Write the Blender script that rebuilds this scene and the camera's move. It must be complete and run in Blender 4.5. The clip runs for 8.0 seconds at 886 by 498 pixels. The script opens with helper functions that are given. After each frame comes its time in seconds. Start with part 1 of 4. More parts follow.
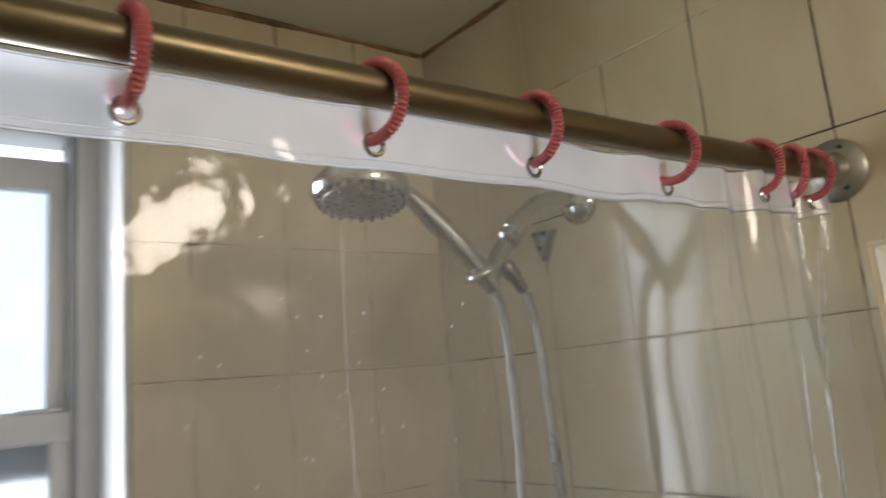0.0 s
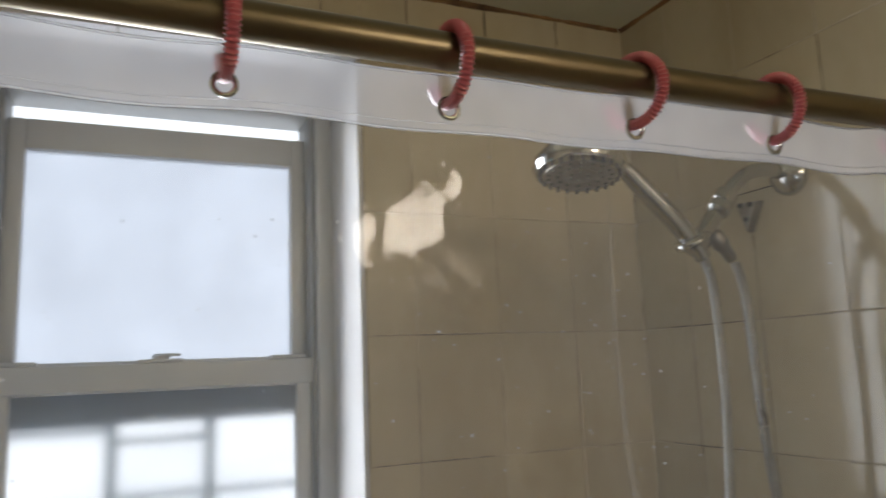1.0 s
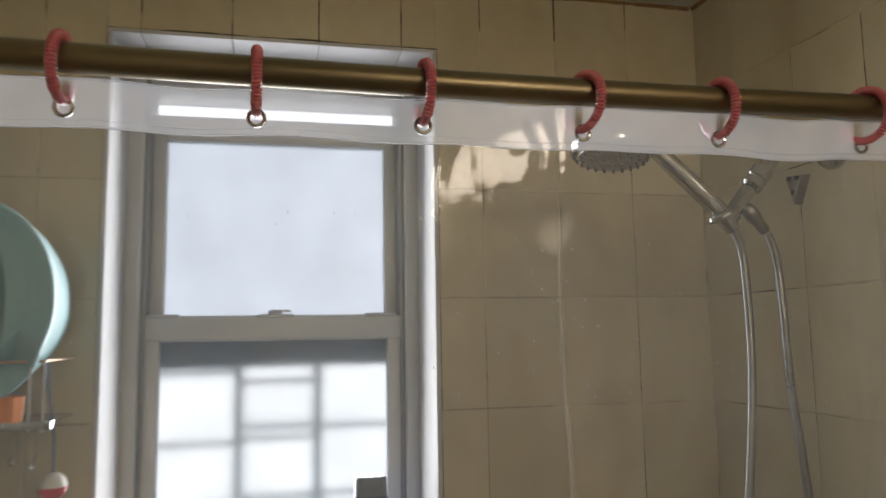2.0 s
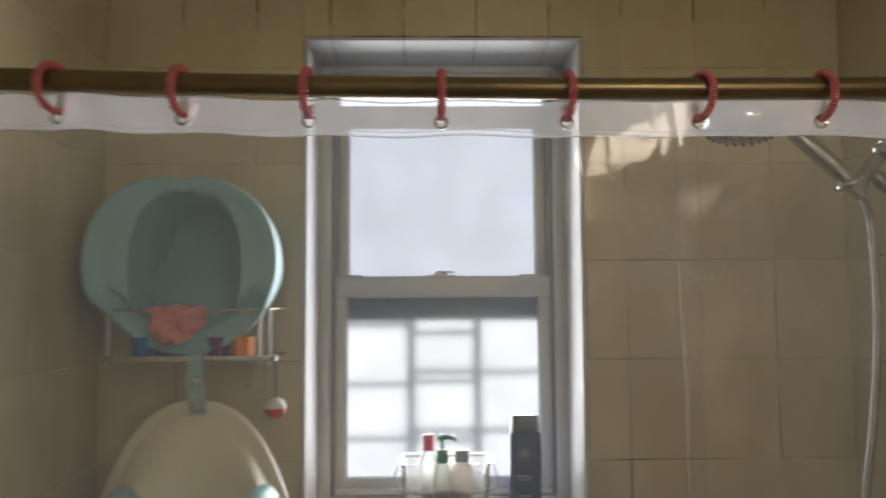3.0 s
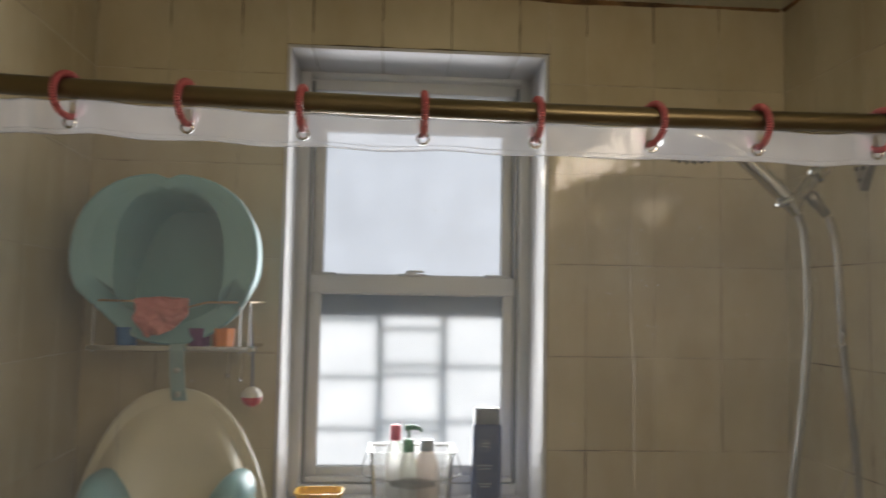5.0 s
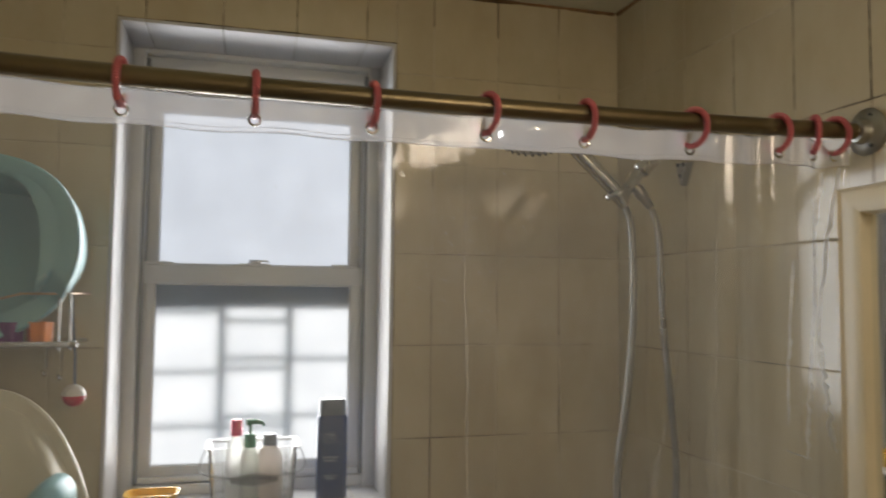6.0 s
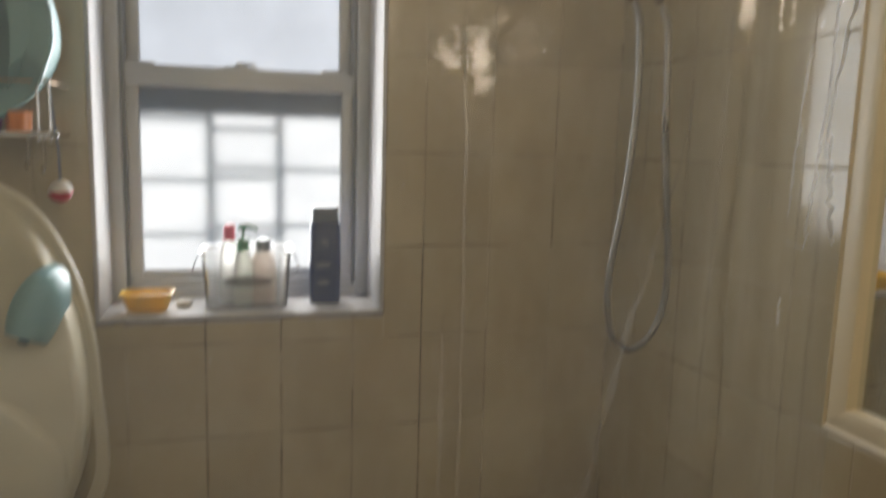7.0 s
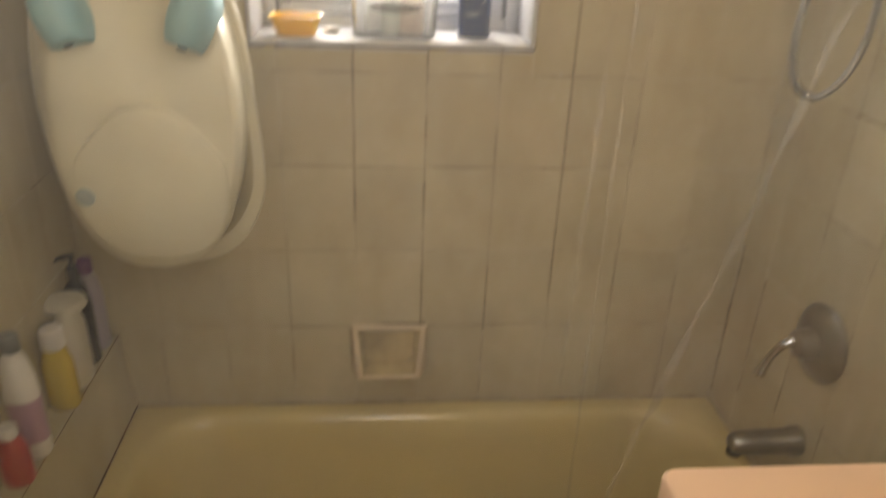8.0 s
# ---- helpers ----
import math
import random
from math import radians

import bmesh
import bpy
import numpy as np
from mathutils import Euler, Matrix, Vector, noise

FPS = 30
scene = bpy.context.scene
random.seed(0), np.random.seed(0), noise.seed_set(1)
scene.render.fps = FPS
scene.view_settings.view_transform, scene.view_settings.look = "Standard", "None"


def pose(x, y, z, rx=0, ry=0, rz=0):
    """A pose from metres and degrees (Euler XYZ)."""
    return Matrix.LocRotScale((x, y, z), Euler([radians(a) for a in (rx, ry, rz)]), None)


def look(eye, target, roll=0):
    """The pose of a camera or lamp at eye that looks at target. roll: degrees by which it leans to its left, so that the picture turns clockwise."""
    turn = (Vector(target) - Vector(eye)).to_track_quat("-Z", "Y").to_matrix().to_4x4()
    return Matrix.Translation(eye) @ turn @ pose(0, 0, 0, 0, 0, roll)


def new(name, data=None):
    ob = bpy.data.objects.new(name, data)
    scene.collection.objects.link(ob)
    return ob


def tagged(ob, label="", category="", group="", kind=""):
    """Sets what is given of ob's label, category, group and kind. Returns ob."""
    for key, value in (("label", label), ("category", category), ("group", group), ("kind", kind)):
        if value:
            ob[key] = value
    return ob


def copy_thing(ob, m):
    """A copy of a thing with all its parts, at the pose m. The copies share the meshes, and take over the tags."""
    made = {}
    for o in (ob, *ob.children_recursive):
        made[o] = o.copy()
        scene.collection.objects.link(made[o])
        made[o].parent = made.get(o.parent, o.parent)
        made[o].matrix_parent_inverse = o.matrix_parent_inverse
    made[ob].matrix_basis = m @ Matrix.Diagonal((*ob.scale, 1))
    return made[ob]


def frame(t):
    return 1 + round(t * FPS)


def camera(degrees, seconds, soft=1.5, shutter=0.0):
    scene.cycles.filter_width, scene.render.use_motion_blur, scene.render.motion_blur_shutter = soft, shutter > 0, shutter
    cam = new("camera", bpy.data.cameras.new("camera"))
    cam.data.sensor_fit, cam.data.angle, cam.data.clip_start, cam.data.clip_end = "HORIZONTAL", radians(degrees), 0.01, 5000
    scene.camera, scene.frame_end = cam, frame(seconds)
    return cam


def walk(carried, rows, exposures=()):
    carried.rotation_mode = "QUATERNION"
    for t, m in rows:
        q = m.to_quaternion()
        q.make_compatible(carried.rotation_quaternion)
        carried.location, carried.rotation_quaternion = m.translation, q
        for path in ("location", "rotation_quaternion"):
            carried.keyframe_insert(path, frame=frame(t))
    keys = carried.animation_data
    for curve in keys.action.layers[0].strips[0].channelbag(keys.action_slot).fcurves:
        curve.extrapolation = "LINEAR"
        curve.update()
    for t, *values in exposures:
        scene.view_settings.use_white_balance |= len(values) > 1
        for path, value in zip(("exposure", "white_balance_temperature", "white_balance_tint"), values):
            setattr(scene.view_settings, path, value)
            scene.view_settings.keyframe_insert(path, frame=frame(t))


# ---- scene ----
cam = camera(62.2, 8.0, soft=1.6, shutter=0.7)

PATH = [
    (0, (0.7312, -1.0840, 1.7866), (1.9075, 0.4911, 2.1547), -5.11),
    (0.5, (0.6955, -1.1378, 1.7665), (1.6422, 0.5865, 2.1281), -3.63),
    (1, (0.6292, -1.1197, 1.7754), (1.4259, 0.6875, 2.0905), -2.32),
    (1.2, (0.6285, -1.1275, 1.7779), (1.3459, 0.7152, 2.0780), -1.89),
    (2.3, (0.7145, -1.3835, 1.7525), (1.0372, 0.5796, 1.9577), -0.75),
    (2.5, (0.7035, -1.4185, 1.7485), (0.9431, 0.5580, 1.9376), -0.65),
    (3, (0.6665, -1.5031, 1.7400), (0.7010, 0.4911, 1.8881), -0.31),
    (3.5, (0.6466, -1.5777, 1.7394), (0.5498, 0.4157, 1.8707), 0.13),
    (4, (0.6317, -1.6043, 1.7368), (0.5047, 0.3876, 1.8642), 0.57),
    (4.2, (0.6297, -1.6033, 1.7378), (0.5267, 0.3901, 1.8642), 0.77),
    (5.3, (0.6556, -1.5880, 1.7415), (0.9097, 0.3902, 1.8902), 0.90),
    (5.5, (0.6616, -1.5860, 1.7405), (0.9986, 0.3800, 1.8872), 0.80),
    (6, (0.6767, -1.5863, 1.7352), (1.1872, 0.3432, 1.8621), 0.59),
    (6.5, (0.6864, -1.5653, 1.7015), (1.2763, 0.3455, 1.6680), 0.90),
    (7, (0.6780, -1.5517, 1.6436), (1.2169, 0.3540, 1.3643), 1.58),
    (7.5, (0.6580, -1.5480, 1.5880), (1.0310, 0.3318, 1.0161), 2.30),
    (8, (0.6670, -1.5190, 1.5500), (0.8390, 0.2780, 0.6890), 2.40),
]
walk(cam, [(t, look(eye, target, roll)) for t, eye, target, roll in PATH],
     [(0, 0.26, 6000, 10), (0.5, -0.05, 6250, 10), (1, -0.22, 6200, 10), (2.5, -0.3, 6500, 10), (4, -0.37, 6500, 10), (6, -0.34, 6650, 10), (6.5, -0.45, 6500, 10), (7, -0.3, 6700, 10), (7.5, 0.15, 7250, 12), (8, 0.8, 7400, 13)])

# ---- light ----
world = bpy.data.worlds.new("sky")
scene.world = world
world.use_nodes = True
wn = world.node_tree
sky = wn.nodes.new("ShaderNodeTexSky")
sky.sky_type = "NISHITA"
sky.sun_disc = False
sky.sun_elevation, sky.sun_rotation = radians(40), radians(150)
wn.links.new(sky.outputs[0], wn.nodes["Background"].inputs[0])
wn.nodes["Background"].inputs[1].default_value = 0.1


def lamp(name, kind, m, energy, colour, **kw):
    data = bpy.data.lights.new(name, kind)
    data.energy, data.color = energy, colour
    if kind == "AREA":
        data.spread = kw["spread"]
        data.shape, data.size, data.size_y = "RECTANGLE", kw["size"], kw["size_y"]
    if kind == "POINT":
        data.shadow_soft_size = kw["size"]
    if kind == "SUN":
        data.angle = kw["angle"]
    ob = new(name, data)
    ob.matrix_world = m
    return ob


# overcast sky: a broad weak sun on the window side, and the sky's light in the window's opening
lamp("overcast_sun", "SUN", look((0.7, 6, 8), (0.7, 0, 1)), 0.6, (1, 0.97, 0.93), angle=radians(30))
lamp("window_daylight", "AREA", look((0.695, 0.155, 1.79), (0.695, -2, 1.6)), 8.5, (0.95, 0.97, 1.0), size=0.46, size_y=0.88, spread=radians(135))
# ---- materials ----


class Nodes:
    """A node material with a Principled shader and short ways to add nodes."""

    def __init__(self, name, colour, rough=0.5, metal=0.0, **more):
        self.m = bpy.data.materials.new(name)
        self.m.use_nodes = True
        self.t = self.m.node_tree
        self.b = self.t.nodes["Principled BSDF"]
        self.set("Base Color", (*colour, 1))
        self.set("Roughness", rough)
        self.set("Metallic", metal)
        for k, v in more.items():
            self.set(k.replace("_", " "), v)
        self.co = self.add("ShaderNodeTexCoord").outputs["Object"]

    def set(self, key, value):
        self.b.inputs[key].default_value = value

    def add(self, kind, **inputs):
        n = self.t.nodes.new(kind)
        for k, v in inputs.items():
            self.link(v, n.inputs[k.replace("_", " ")])
        return n

    def link(self, a, socket):
        if hasattr(a, "is_output"):
            self.t.links.new(a, socket)
        else:
            socket.default_value = a

    def noise(self, scale, detail=4.0, rough=0.55, co=None):
        return self.add("ShaderNodeTexNoise", Vector=co or self.co, Scale=scale, Detail=detail, Roughness=rough).outputs["Fac"]

    def ramp(self, fac, *stops):
        n = self.add("ShaderNodeValToRGB", Fac=fac)
        e = n.color_ramp.elements
        while len(e) < len(stops):
            e.new(0.5)
        for i, (p, c) in enumerate(stops):
            e[i].position, e[i].color = p, (*c, 1) if len(c) == 3 else c
        return n.outputs["Color"]

    def mix(self, fac, a, b, kind="MIX"):
        n = self.add("ShaderNodeMix")
        n.data_type, n.blend_type = "RGBA", kind
        self.link(fac, n.inputs[0])
        self.link(a if hasattr(a, "is_output") else (*a, 1), n.inputs[6])
        self.link(b if hasattr(b, "is_output") else (*b, 1), n.inputs[7])
        return n.outputs[2]

    def math(self, op, a, b=0.0):
        n = self.add("ShaderNodeMath")
        n.operation = op
        self.link(a, n.inputs[0])
        self.link(b, n.inputs[1])
        return n.outputs[0]

    def bump(self, height, strength=0.2, distance=0.002):
        n = self.add("ShaderNodeBump", Height=height, Strength=strength, Distance=distance)
        self.link(n.outputs[0], self.b.inputs["Normal"])

    def colour(self, c):
        self.link(c, self.b.inputs["Base Color"])

    def rough(self, c):
        self.link(c, self.b.inputs["Roughness"])


def worn(name, colour, rough=0.5, metal=0.0, var=0.12, scale=30.0, grain=0.1, **more):
    """A surface whose colour and gloss vary at two scales."""
    n = Nodes(name, colour, rough, metal, **more)
    big, fine = n.noise(scale * 0.25), n.noise(scale * 3)
    dark = tuple(c * (1 - var * 1.8) for c in colour)
    light = tuple(min(1, c * (1 + var)) for c in colour)
    c = n.mix(n.ramp(big, (0.3, (0, 0, 0)), (0.7, (1, 1, 1))), dark, light)
    n.colour(n.mix(n.math("MULTIPLY", fine, 0.25), c, colour))
    n.rough(n.math("ADD", n.math("MULTIPLY", big, rough * 0.5), rough * 0.75))
    if grain:
        n.bump(fine, grain)
    return n.m


def tile_material(name, base, stain, amount):
    n = Nodes(name, base, 0.16)
    geo = n.add("ShaderNodeNewGeometry").outputs["Position"]
    info = n.add("ShaderNodeObjectInfo").outputs["Random"]
    tone = n.mix(info, tuple(c * 0.93 for c in base), tuple(min(1, c * 1.05) for c in base))
    streak = n.add("ShaderNodeMapping", Vector=geo)
    streak.inputs["Scale"].default_value = (5, 5, 2.2)
    s = n.ramp(n.noise(1.0, 6, 0.6, streak.outputs[0]), (0.42, (0, 0, 0)), (0.75, (1, 1, 1)))
    blot = n.ramp(n.noise(2.2, 5, 0.6, geo), (0.35, (0, 0, 0)), (0.7, (1, 1, 1)))
    c = n.mix(n.math("MULTIPLY", s, amount), tone, stain)
    c = n.mix(n.math("MULTIPLY", blot, amount * 0.9), c, stain)
    n.colour(n.mix(n.math("MULTIPLY", n.noise(140, 2, 0.5, geo), 0.1), c, tuple(x * 0.7 for x in base)))
    n.rough(n.math("ADD", n.math("MULTIPLY", s, 0.10), 0.09))
    n.bump(n.math("ADD", n.noise(7, 2, 0.5, geo), n.math("MULTIPLY", n.noise(240, 2, 0.5, geo), 0.02)), 0.07, 0.004)
    return n.m


def grout_material(name, pale, dirty):
    n = Nodes(name, pale, 0.9)
    geo = n.add("ShaderNodeNewGeometry").outputs["Position"]
    d = n.ramp(n.noise(5.0, 6, 0.65, geo), (0.47, (0, 0, 0)), (0.62, (1, 1, 1)))
    f = n.ramp(n.noise(45, 3, 0.6, geo), (0.3, (0.3, 0.3, 0.3)), (0.6, (1, 1, 1)))
    n.colour(n.mix(n.math("MULTIPLY", d, f), pale, dirty))
    n.bump(n.noise(300, 3, 0.6, geo), 0.4, 0.001)
    return n.m


def film_material(name, haze, colour, rough, wrinkle, ends=0.0):
    """Clear vinyl: what lies behind shows through, with a glossy skin and some milkiness."""
    n = Nodes(name, colour, rough)
    t = n.t
    clear = n.add("ShaderNodeBsdfTransparent")
    clear.inputs[0].default_value = (0.97, 0.97, 0.96, 1)
    gloss = n.add("ShaderNodeBsdfAnisotropic")
    gloss.inputs["Roughness"].default_value = rough
    b1 = n.add("ShaderNodeBump", Height=n.noise(26, 3, 0.6), Strength=wrinkle, Distance=0.004)
    n.link(b1.outputs[0], gloss.inputs["Normal"])
    fres = n.add("ShaderNodeFresnel", IOR=1.5)
    milk = n.add("ShaderNodeBsdfTranslucent")
    milk.inputs[0].default_value = (*colour, 1)
    milk2 = n.add("ShaderNodeBsdfDiffuse")
    milk2.inputs[0].default_value = (*colour, 1)
    half = n.add("ShaderNodeMixShader")
    half.inputs[0].default_value = 0.45
    n.link(milk.outputs[0], half.inputs[1])
    n.link(milk2.outputs[0], half.inputs[2])
    body = n.add("ShaderNodeMixShader")
    blotch = n.ramp(n.noise(3.0, 4), (0.3, (0.6, 0.6, 0.6)), (0.7, (1.3, 1.3, 1.3)))
    milky = n.math("MULTIPLY", blotch, haze)
    if ends:
        # the drawn ends carry painted haze, in upright streaks, for film bunched in layers
        axes = n.add("ShaderNodeSeparateXYZ", Vector=n.co)
        streak = n.add("ShaderNodeMapping", Vector=n.co)
        streak.inputs["Scale"].default_value = (30, 1, 1.5)
        end_haze = n.ramp(n.math("DIVIDE", axes.outputs[0], 1.5), (0.06, (0.9, 0.9, 0.9)), (0.17, (0, 0, 0)), (0.80, (0, 0, 0)), (0.96, (1.6, 1.6, 1.6)))
        part_of = n.math("MULTIPLY", end_haze, n.math("ADD", n.noise(1.0, 3, 0.6, streak.outputs[0]), 0.5))
        milky = n.math("ADD", milky, n.math("MULTIPLY", part_of, ends))
    n.link(milky, body.inputs[0])
    n.link(clear.outputs[0], body.inputs[1])
    n.link(half.outputs[0], body.inputs[2])
    top = n.add("ShaderNodeMixShader")
    n.link(fres.outputs[0], top.inputs[0])
    n.link(body.outputs[0], top.inputs[1])
    n.link(gloss.outputs[0], top.inputs[2])
    n.link(top.outputs[0], t.nodes["Material Output"].inputs["Surface"])
    return n.m


def frosted_material(name, tint, rough):
    n = Nodes(name, tint, rough, **{"Transmission_Weight": 1.0, "IOR": 1.3})
    cloud = n.ramp(n.noise(9, 5, 0.6), (0.3, tuple(c * 0.84 for c in tint)), (0.7, tuple(min(1, c * 1.05) for c in tint)))
    n.colour(cloud)
    n.bump(n.noise(60, 3), 0.08, 0.002)
    return n.m


def glow_material(name, colour, strength):
    n = Nodes(name, (0, 0, 0), 1.0)
    n.set("Emission Color", (*colour, 1))
    n.set("Emission Strength", strength)
    return n.m


M_TILE = tile_material("almond_tile", (0.56, 0.49, 0.345), (0.36, 0.28, 0.16), 0.55)
M_GROUT = grout_material("grout", (0.49, 0.42, 0.30), (0.12, 0.09, 0.06))
M_LINING = worn("white_lining", (0.52, 0.51, 0.51), 0.55, scale=16, var=0.08, grain=0.05)
M_WHITE_GROUT = grout_material("white_grout", (0.42, 0.40, 0.37), (0.12, 0.10, 0.08))
M_PLASTER = worn("plaster", (0.58, 0.54, 0.43), 0.75, scale=9, var=0.06)
M_CEIL = worn("ceiling_paint", (0.52, 0.49, 0.35), 0.7, scale=6, var=0.10)
M_FRAME = worn("window_vinyl", (0.60, 0.61, 0.62), 0.4, scale=14, var=0.08)
M_TRACK = worn("window_track", (0.22, 0.23, 0.24), 0.5, scale=30)
M_UPPER = frosted_material("frosted_upper_glass", (0.63, 0.66, 0.72), 0.6)
M_LOWER = frosted_material("frosted_lower_glass", (0.97, 0.98, 1.0), 0.50)
M_SKY = glow_material("overcast_sky", (0.93, 0.96, 1.0), 1.58)
M_BAR = worn("painted_bar", (0.30, 0.46, 0.62), 0.5)
M_TUB = worn("tub_enamel", (0.62, 0.49, 0.22), 0.18, scale=8, var=0.07, grain=0.02)
M_ROD = worn("bronze_rod", (0.17, 0.135, 0.08), 0.33, 0.9, scale=20, var=0.18, grain=0.04)
M_ZINC = worn("zinc", (0.40, 0.40, 0.38), 0.36, 1.0, scale=60, var=0.2)
M_CHROME = worn("chrome", (0.52, 0.52, 0.51), 0.14, 1.0, scale=40, var=0.12, grain=0.02)
M_NICKEL = worn("dull_nickel", (0.30, 0.28, 0.25), 0.3, 1.0, scale=40, var=0.2)
M_HOLE = worn("dark_rubber", (0.03, 0.03, 0.03), 0.7)
M_PINK = worn("pink_plastic", (0.47, 0.12, 0.14), 0.32, scale=60, var=0.1)
M_FILM = film_material("clear_vinyl", 0.06, (0.85, 0.86, 0.87), 0.07, 0.25, 0.055)
M_BAND = film_material("milky_vinyl", 0.42, (0.88, 0.88, 0.92), 0.12, 0.2)
M_MOULD = worn("mould", (0.075, 0.055, 0.035), 0.9, scale=60, var=0.4)
M_CREASE = film_material("whitened_crease", 0.06, (0.86, 0.86, 0.86), 0.15, 0.2)
# near-white film: reflections of window and lamp, put into the colour
M_GLINT = film_material("painted_glint", 0.7, (0.95, 0.95, 0.95), 0.2, 0.2)
M_SPOT = film_material("water_mark", 0.6, (0.95, 0.95, 0.95), 0.3, 0.0)
M_STAIN = worn("rusty_caulk", (0.22, 0.12, 0.05), 0.85, scale=70, var=0.45)

# ---- shapes ----


def part(name, bm, material, parent=None, label="", smooth=True):
    """Links a bmesh as one mesh object, under a thing or a part of one."""
    bm.normal_update()
    me = bpy.data.meshes.new(name)
    bm.to_mesh(me)
    bm.free()
    me.materials.append(material)
    if smooth:
        me.polygons.foreach_set("use_smooth", [True] * len(me.polygons))
        me.set_sharp_from_angle(angle=radians(38))
    ob = new(name, me)
    if parent:
        ob.parent = parent
    if label:
        ob["label"] = label
    return ob


def thing(name, label, category, group="", kind=""):
    return tagged(new(name), label, category, group, kind)


def box(lo, hi, bevel=0.0, segments=2, bm=None):
    bm = bm or bmesh.new()
    lo, hi = Vector(lo), Vector(hi)
    made = bmesh.ops.create_cube(bm, size=1.0)["verts"]
    for v in made:
        v.co = Vector(((lo + hi) / 2)[i] + v.co[i] * (hi - lo)[i] for i in range(3))
    if bevel:
        edges = list({e for v in made for e in v.link_edges})
        bmesh.ops.bevel(bm, geom=edges, offset=bevel, segments=segments, affect="EDGES", profile=0.5)
    return bm


def loops(bm, rings, close=True, cap=(False, False)):
    """Skins a row of rings of points."""
    vs = [[bm.verts.new(p) for p in ring] for ring in rings]
    n = len(vs[0])
    for a, b in zip(vs, vs[1:]):
        for i in range(n if close else n - 1):
            bm.faces.new((a[i], a[(i + 1) % n], b[(i + 1) % n], b[i]))
    if cap[0]:
        bm.faces.new(vs[0][::-1])
    if cap[1]:
        bm.faces.new(vs[-1])
    return bm


def lathe(profile, m=Matrix(), n=28, bm=None, squash=1.0, cap=(True, True)):
    """Turns (radius, height) pairs round z, then places them by m."""
    bm = bm or bmesh.new()
    return loops(bm, [[m @ Vector((r * math.cos(a), r * squash * math.sin(a), z)) for a in (2 * math.pi * i / n for i in range(n))] for r, z in profile], True, cap)


def tube(points, radius, n=10, bm=None, closed=False):
    bm = bm or bmesh.new()
    pts = [Vector(p) for p in points]
    rs = radius if isinstance(radius, (list, tuple)) else [radius] * len(pts)
    rings, up = [], None
    k = len(pts)
    for i, p in enumerate(pts):
        a, b = (pts[(i - 1) % k], pts[(i + 1) % k]) if closed else (pts[max(i - 1, 0)], pts[min(i + 1, k - 1)])
        d = (b - a).normalized()
        if up is None:
            up = d.orthogonal().normalized()
        up = (up - d * up.dot(d)).normalized()
        side = d.cross(up)
        rings.append([p + rs[i] * (math.cos(c) * up + math.sin(c) * side) for c in (2 * math.pi * j / n for j in range(n))])
    if closed:
        rings.append(rings[0])
        loops(bm, rings, True)
        bmesh.ops.remove_doubles(bm, verts=bm.verts, dist=1e-6)
        return bm
    return loops(bm, rings, True, (True, True))


def smooth_path(points, n=60):
    """A Catmull-Rom line through the points."""
    p = [Vector(q) for q in points]
    p = [2 * p[0] - p[1], *p, 2 * p[-1] - p[-2]]
    out = []
    spans = len(p) - 3
    for i in range(n + 1):
        u = i / n * spans
        k = min(int(u), spans - 1)
        t = u - k
        a, b, c, d = p[k : k + 4]
        out.append(0.5 * (2 * b + (c - a) * t + (2 * a - 5 * b + 4 * c - d) * t * t + (3 * b - a - 3 * c + d) * t**3))
    return out


# ---- the room ----
W, TOP, BACK, COL, ROW = 1.53, 2.425, -2.25, 0.153, 0.2018
WIN = (0.410, 0.980, 1.287, 2.2925)
ROW0 = 0.6165 - ROW
# the side walls stand a little out of square to the window wall
SKEW = radians(1.6)
TURN_W = Matrix.Rotation(SKEW, 4, "Z")
TURN_E = Matrix.Translation((W, 0, 0)) @ Matrix.Rotation(SKEW, 4, "Z") @ Matrix.Translation((-W, 0, 0))


def out(y):
    """How far a side wall has shifted at a place along it."""
    return -y * math.tan(SKEW)



def structure(ob, label, category):
    return tagged(ob, label, category, kind="structure")


wall_bm = bmesh.new()
for lo, hi in (((-0.1, 0.0008, -0.2), (WIN[0] - 0.004, 0.34, TOP + 0.1)), ((WIN[1] + 0.004, 0.0008, -0.2), (W + 0.1, 0.34, TOP + 0.1)),
               ((WIN[0] - 0.004, 0.0008, -0.2), (WIN[1] + 0.004, 0.34, WIN[2] - 0.004)), ((WIN[0] - 0.004, 0.0008, WIN[3] + 0.004), (WIN[1] + 0.004, 0.34, TOP + 0.1))):
    box(lo, hi, bm=wall_bm)
wall_n = structure(part("wall_north", wall_bm, M_GROUT, smooth=False), "almond tiled window wall over the bathtub, stained joints", "wall")
wall_w = structure(part("wall_west", box((-0.14, BACK - 0.1, -0.2), (-0.0008, 0.0008, TOP + 0.1)), M_GROUT, smooth=False), "glossy almond tiled side wall", "wall")
wall_e = structure(part("wall_east", box((W + 0.0008, BACK - 0.1, -0.2), (W + 0.14, 0.0008, TOP + 0.1)), M_GROUT, smooth=False), "glossy almond tiled wall with the shower fittings", "wall")
wall_s = structure(part("wall_south", box((-0.1, BACK - 0.1, -0.2), (W + 0.1, BACK, TOP + 0.1)), M_PLASTER, smooth=False), "plain cream plaster wall", "wall")
for ob, inward in ((wall_n, Vector((0, -1, 0))), (wall_w, Vector((1, 0, 0))), (wall_e, Vector((-1, 0, 0)))):
    ob.data.materials.append(M_PLASTER)
    for poly in ob.data.polygons:
        poly.material_index = 0 if poly.normal.dot(inward) > 0.5 else 1
wall_w.data.transform(TURN_W)
